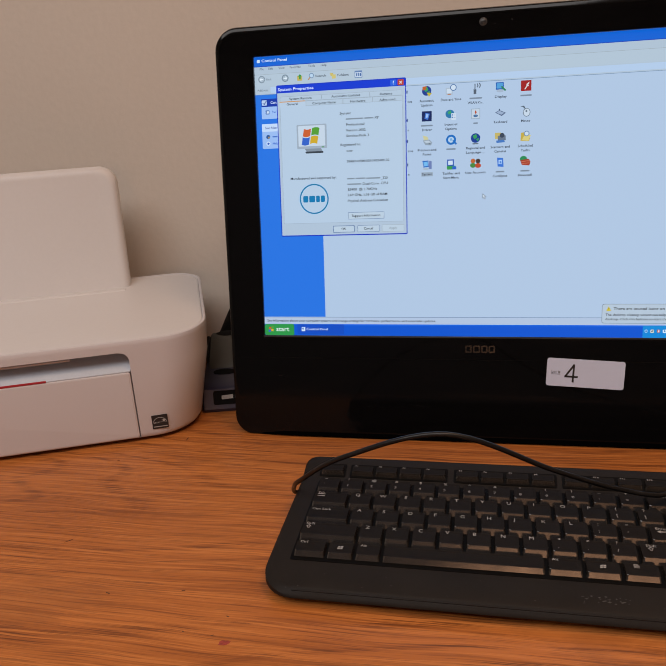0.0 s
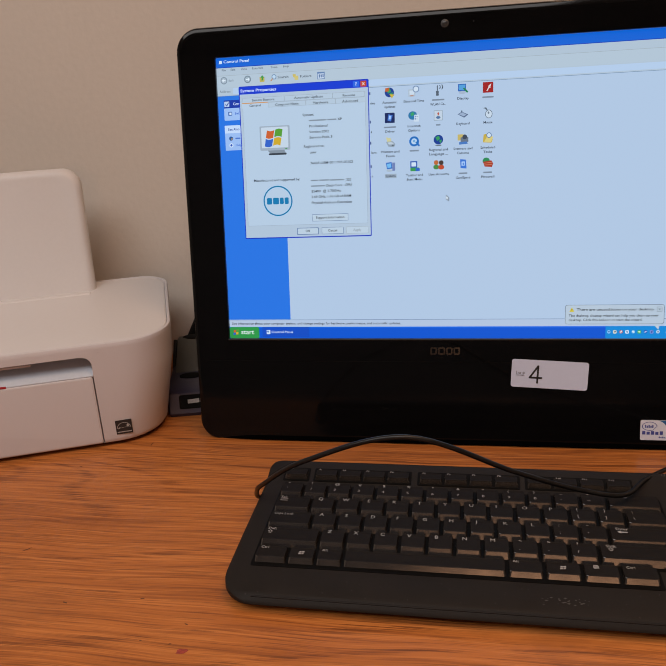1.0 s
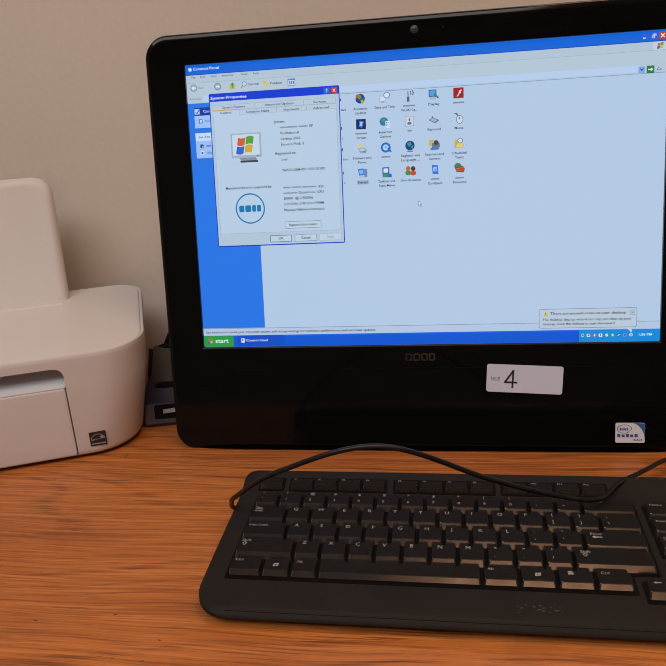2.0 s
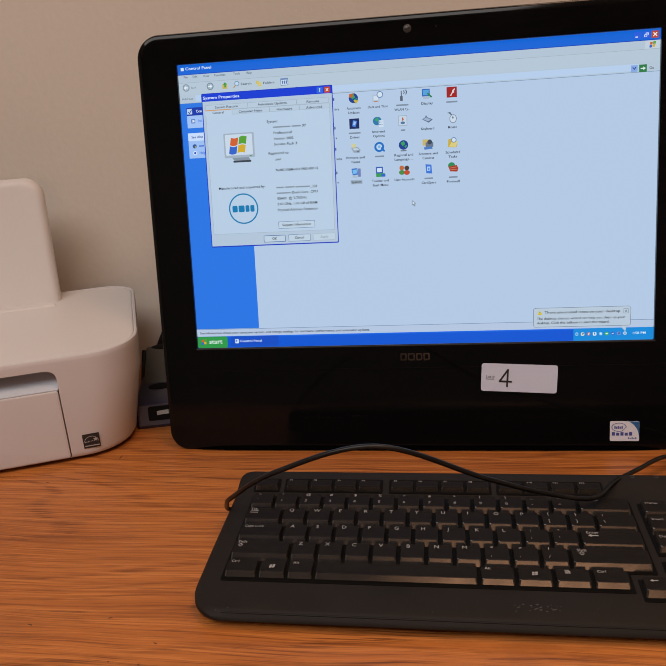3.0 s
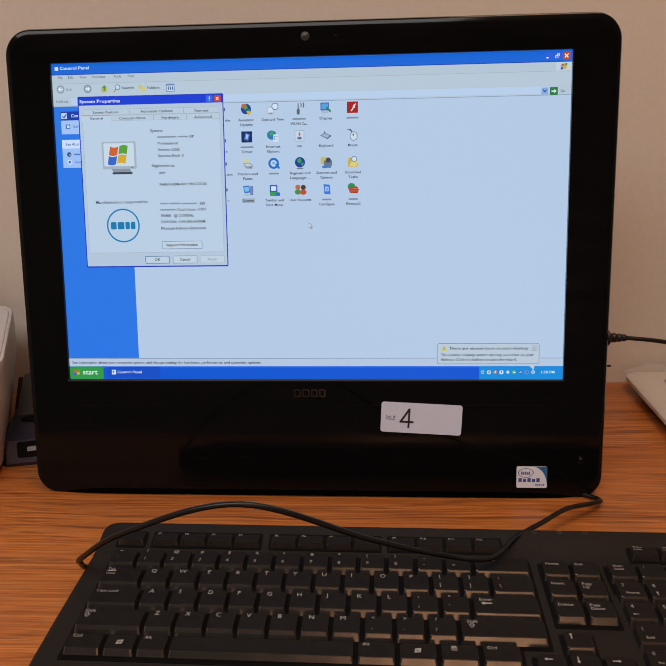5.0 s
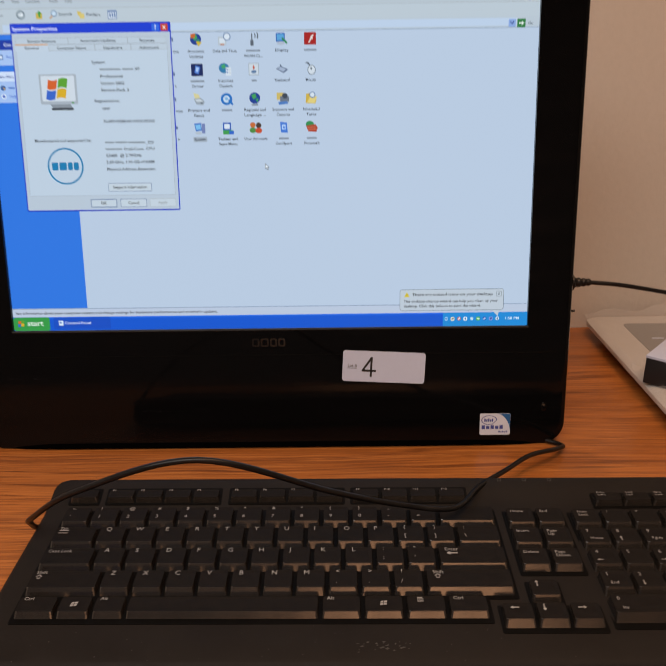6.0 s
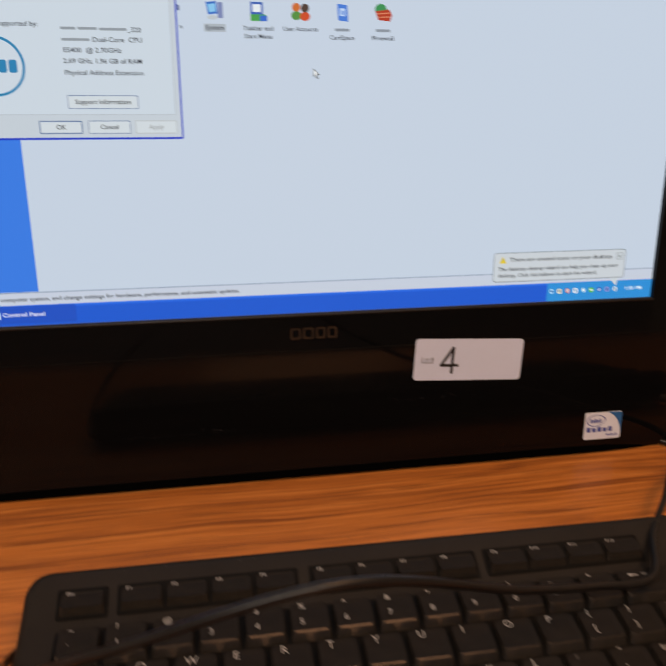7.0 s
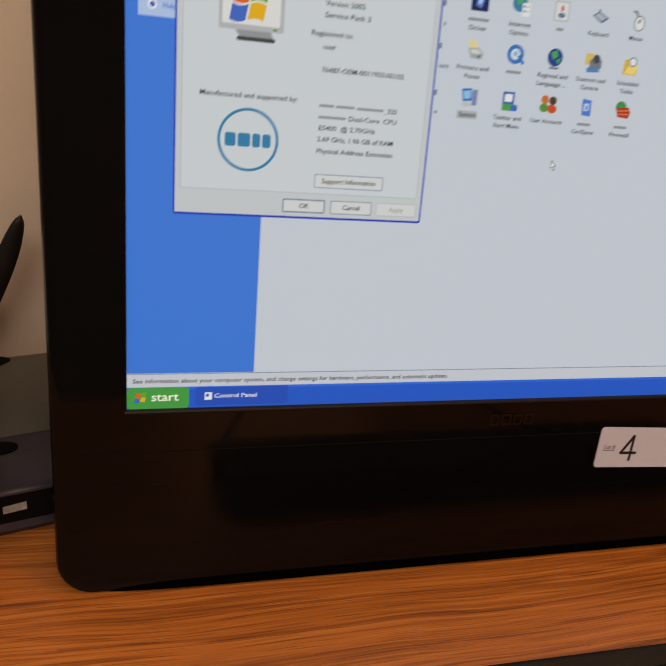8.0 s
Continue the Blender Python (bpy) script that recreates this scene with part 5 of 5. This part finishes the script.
for k in range(6):
    for a, b in ((-0.0850, -0.0745),):
        p = [(a, 0.030 + 0.0022 * k), (b, 0.030 + 0.0022 * k), (b, 0.0306 + 0.0022 * k), (a, 0.0306 + 0.0022 * k)]
        loft(bm, [[tuple(LEAN @ Vector((x, 0.0010, z))) for x, z in p], [tuple(LEAN @ Vector((x, 0.00092, z))) for x, z in p]])
part("embossed_marks", bm, WHITE2, tray, smooth=False)
bm = bmesh.new()
tube(bm, [(x, 0.164, 0.1115) for x in (-0.365, -0.25, -0.15, -0.0655)], 0.0042, 10)
part("hinge_bar", bm, WHITE2, pr)
bm = bmesh.new()
tube(bm, spline([(-0.366, 0.152, 0.1118), (-0.25, 0.146, 0.1116), (-0.16, 0.146, 0.1116), (-0.10, 0.152, 0.1118), (-0.070, 0.160, 0.1122)], 6), 0.0014, 8)
part("slot_lip", bm, WHITE2, pr)
# black certificate sticker on the front
bm = bmesh.new()
q = rr(-0.0440, -0.0286, 0.0118, 0.0262, 0.0004, 2)
loft(bm, [upright(q, 0.0006), upright(q, -0.0003)])
cert = part("certificate_sticker", bm, INK, pr, "square black certificate sticker", smooth=False)
bm = bmesh.new()
arc = [(-0.0363 + 0.0066 * math.cos(radians(a)), 0.0182 + 0.0058 * math.sin(radians(a))) for a in range(0, 181, 15)]
arc2 = [(-0.0363 + 0.0061 * math.cos(radians(a)), 0.0182 + 0.0053 * math.sin(radians(a))) for a in range(180, -1, -15)]
for i in range(12):
    bm.faces.new([bm.verts.new(p) for p in upright([arc[i], arc[i + 1], arc2[11 - i], arc2[12 - i]], -0.0005)])
for i in range(7):
    x = -0.0424 + 0.0013 * i
    bm.faces.new([bm.verts.new(p) for p in upright([(x, 0.0176 + 0.0002 * i), (x + 0.0008, 0.0174 + 0.0002 * i), (x + 0.0009, 0.0190 + 0.0003 * (i % 3)), (x + 0.0001, 0.0188)], -0.0005)])
sx, sz = -0.0325, 0.0202
st_ = [(sx + (0.0024 if k % 2 == 0 else 0.0010) * math.sin(math.pi * k / 5), sz + (0.0024 if k % 2 == 0 else 0.0010) * math.cos(math.pi * k / 5)) for k in range(10)]
bm.faces.new([bm.verts.new(p) for p in upright(st_, -0.0005)])
bm.faces.new([bm.verts.new(p) for p in upright([(-0.0430, 0.0136), (-0.0296, 0.0136), (-0.0296, 0.0146), (-0.0430, 0.0146)], -0.0005)])
part("sticker_print", bm, LEGEND, cert, smooth=False)

# ---- purple card reader standing behind the computer's corner ----
dk = thing("card_reader", pose(-0.2890, 0.025, DESK, 0, 0, 14), "dull purple and olive-grey desktop reader with sloping front", "card reader")
bm = bmesh.new()
side = [(0.0, 0.004), (0.002, 0.0), (0.100, 0.0), (0.105, 0.005), (0.105, 0.032), (0.067, 0.0325), (0.047, 0.0305), (0.024, 0.0280), (0.0110, 0.0262), (0.0066, 0.0238)]


def wedge(bm, x0, x1, pts, e=0.002):
    cy, cz = sum(p[0] for p in pts) / len(pts), sum(p[1] for p in pts) / len(pts)
    small = [(cy + (y - cy) * 0.95, cz + (z - cz) * 0.93) for y, z in pts]
    return loft(bm, [[(x0, y, z) for y, z in small], [(x0 + e, y, z) for y, z in pts], [(x1 - e, y, z) for y, z in pts], [(x1, y, z) for y, z in small]])


wedge(bm, 0.0, 0.070, side)
part("base", bm, PURPLE, dk, "dull purple plastic base")
bm = bmesh.new()
wedge(bm, 0.0045, 0.066, [(0.050, 0.0300), (0.092, 0.0310), (0.108, 0.0500), (0.101, 0.0560), (0.094, 0.0560), (0.053, 0.0345)], 0.0015)
part("lid", bm, OLIVE, dk, "olive-grey sloping lid")
bm = bmesh.new()
wedge(bm, -0.001, 0.0025, [(0.064, 0.030), (0.103, 0.030), (0.107, 0.050), (0.097, 0.054)], 0.001)
part("side_wing", bm, BACKP, dk)
bm = bmesh.new()
loft(bm, [[(x, 0.0015 + (z - 0.003) * 0.30, z) for x, z in rr(0.012, 0.062, 0.0085, 0.0225, 0.002, 4)], [(x, -0.0006 + (z - 0.003) * 0.30, z) for x, z in rr(0.012, 0.062, 0.0085, 0.0225, 0.002, 4)]])
slotp = part("front_panel", bm, WELL, dk, "dark glossy front panel")
bm = bmesh.new()
p = [(0.0210, 0.0140), (0.0330, 0.0145), (0.0330, 0.0185), (0.0210, 0.0178)]
loft(bm, [[(x, -0.0008 + (z - 0.003) * 0.30, z) for x, z in p], [(x, -0.0011 + (z - 0.003) * 0.30, z) for x, z in p]])
part("print_label", bm, LEGEND, slotp, smooth=False)
# finger hollows: near-black ovals laid on top paint their shade
for cx, cy, cz, rx in ((0.022, 0.040, 0.0300, 0.012), (0.024, 0.0965, 0.0556, 0.014)):
    bm = bmesh.new()
    ring = lambda k, dz: [(cx + k * rx * math.cos(2 * math.pi * i / 20), cy + k * 0.0048 * math.sin(2 * math.pi * i / 20), cz + dz + k * 0.0034 * 0.36 * math.sin(2 * math.pi * i / 20)) for i in range(20)]
    loft(bm, [ring(1.0, -0.003), ring(1.0, 0.0010), ring(0.85, 0.0012)])
    part("dent_shade", bm, WELL, dk)
# flat tapered antenna leaning in the corner behind it
bm = bmesh.new()
blade = spline([(-0.330, 0.186, 0.757), (-0.3175, 0.189, 0.779), (-0.2885, 0.1945, 0.838), (-0.2765, 0.197, 0.868), (-0.2735, 0.1985, 0.877)], 5)
wide = [float(np.interp(k / 20, (0, 0.35, 0.65, 0.9, 1), (0.0095, 0.0090, 0.0062, 0.0026, 0.0006))) for k in range(21)]
rings = []
for p, w in zip(blade, wide):
    along, up_ = Vector((0.85, 0.05, -0.5)).normalized(), Vector((0.1, 1.0, 0.05)).normalized()
    rings.append([p + along * w * math.cos(2 * math.pi * k / 12) + up_ * min(w, 0.003) * math.sin(2 * math.pi * k / 12) for k in range(12)])
loft(bm, rings)
solid("antenna", bm, BACKP, "black tapered antenna leaning against the wall", "antenna")

# ---- wrapped device on the desk, and a small box lying on it ----
pk = thing("wrapped_tablet", pose(0.331, -0.055, DESK), "white flat device with a grey panel, in clear plastic film", "tablet")
bm = bmesh.new()
q = lambda d: rr(d, 0.34 - d, d, 0.288 - d, 0.012, 5)
loft(bm, [flat(q(0.018), 0.0), flat(q(0.011), 0.004), flat(q(0.001), 0.011), flat(q(0.001), 0.0155), flat(q(0.005), 0.0185), flat(q(0.010), 0.0190)])
part("shell", bm, FOAM, pk, "white plastic shell with rounded rim")
bm = bmesh.new()
q2 = lambda d: rr(0.033 + d, 0.31 - d, 0.03 + d, 0.259 - d, 0.006, 4)
loft(bm, [flat(q2(0), 0.0188), flat(q2(0), 0.0194), flat(q2(0.001), 0.0197)])
panel = part("grey_panel", bm, SHEET, pk)
rng = random.Random(3)
for x0, y0, w in ((0.048, 0.214, 0.012), (0.063, 0.214, 0.024), (0.058, 0.194, 0.020), (0.081, 0.194, 0.016)):
    bm = bmesh.new()
    loft(bm, [flat(rr(x0, x0 + w, y0, y0 + 0.0022, 0.0005, 2), 0.0197), flat(rr(x0, x0 + w, y0, y0 + 0.0022, 0.0005, 2), 0.0200)])
    part("print_bar", bm, PAPER, panel, smooth=False)
# loose film: over the top and standing up at the rear
bm = bmesh.new()
nx, ny = 26, 22
grid = []
for j in range(ny + 1):
    line = []
    for i in range(nx + 1):
        u, v = i / nx, j / ny
        x = -0.003 + 0.345 * u
        y = 0.03 + 0.252 * v
        z = 0.0220 + 0.0035 * noise.noise((x * 30, y * 30, 0.3)) + 0.0025 * noise.noise((x * 75, y * 75, 1.7)) + 0.016 * max(0.0, v - 0.88) / 0.12 * (0.45 + 0.9 * noise.noise((x * 26, 4.1, 0)))
        x += 0.003 * max(0.0, 1 - u / 0.1) * noise.noise((y * 45, 2.2, 0))
        if u < 0.05:
            z -= 0.005 * (1 - u / 0.05)
        line.append(bm.verts.new((x, y, z)))
    grid.append(line)
for j in range(ny):
    for i in range(nx):
        bm.faces.new((grid[j][i], grid[j][i + 1], grid[j + 1][i + 1], grid[j + 1][i]))
part("film", bm, FILM, pk, "crumpled clear plastic film")
bx = thing("small_box", pose(0.3285, 0.056, DESK + 0.0200, 0, 0, -42), "small flat box with a white lid and black sides", "box")
bm = bmesh.new()
box(bm, 0.0, 0.15, 0.0, 0.075, 0.0, 0.0242, 0.0008)
part("carton", bm, INK, bx)
bm = bmesh.new()
box(bm, -0.0004, 0.1504, -0.0004, 0.0754, 0.0243, 0.0268, 0.0006)
part("lid", bm, PAPER, bx)

set_texts()
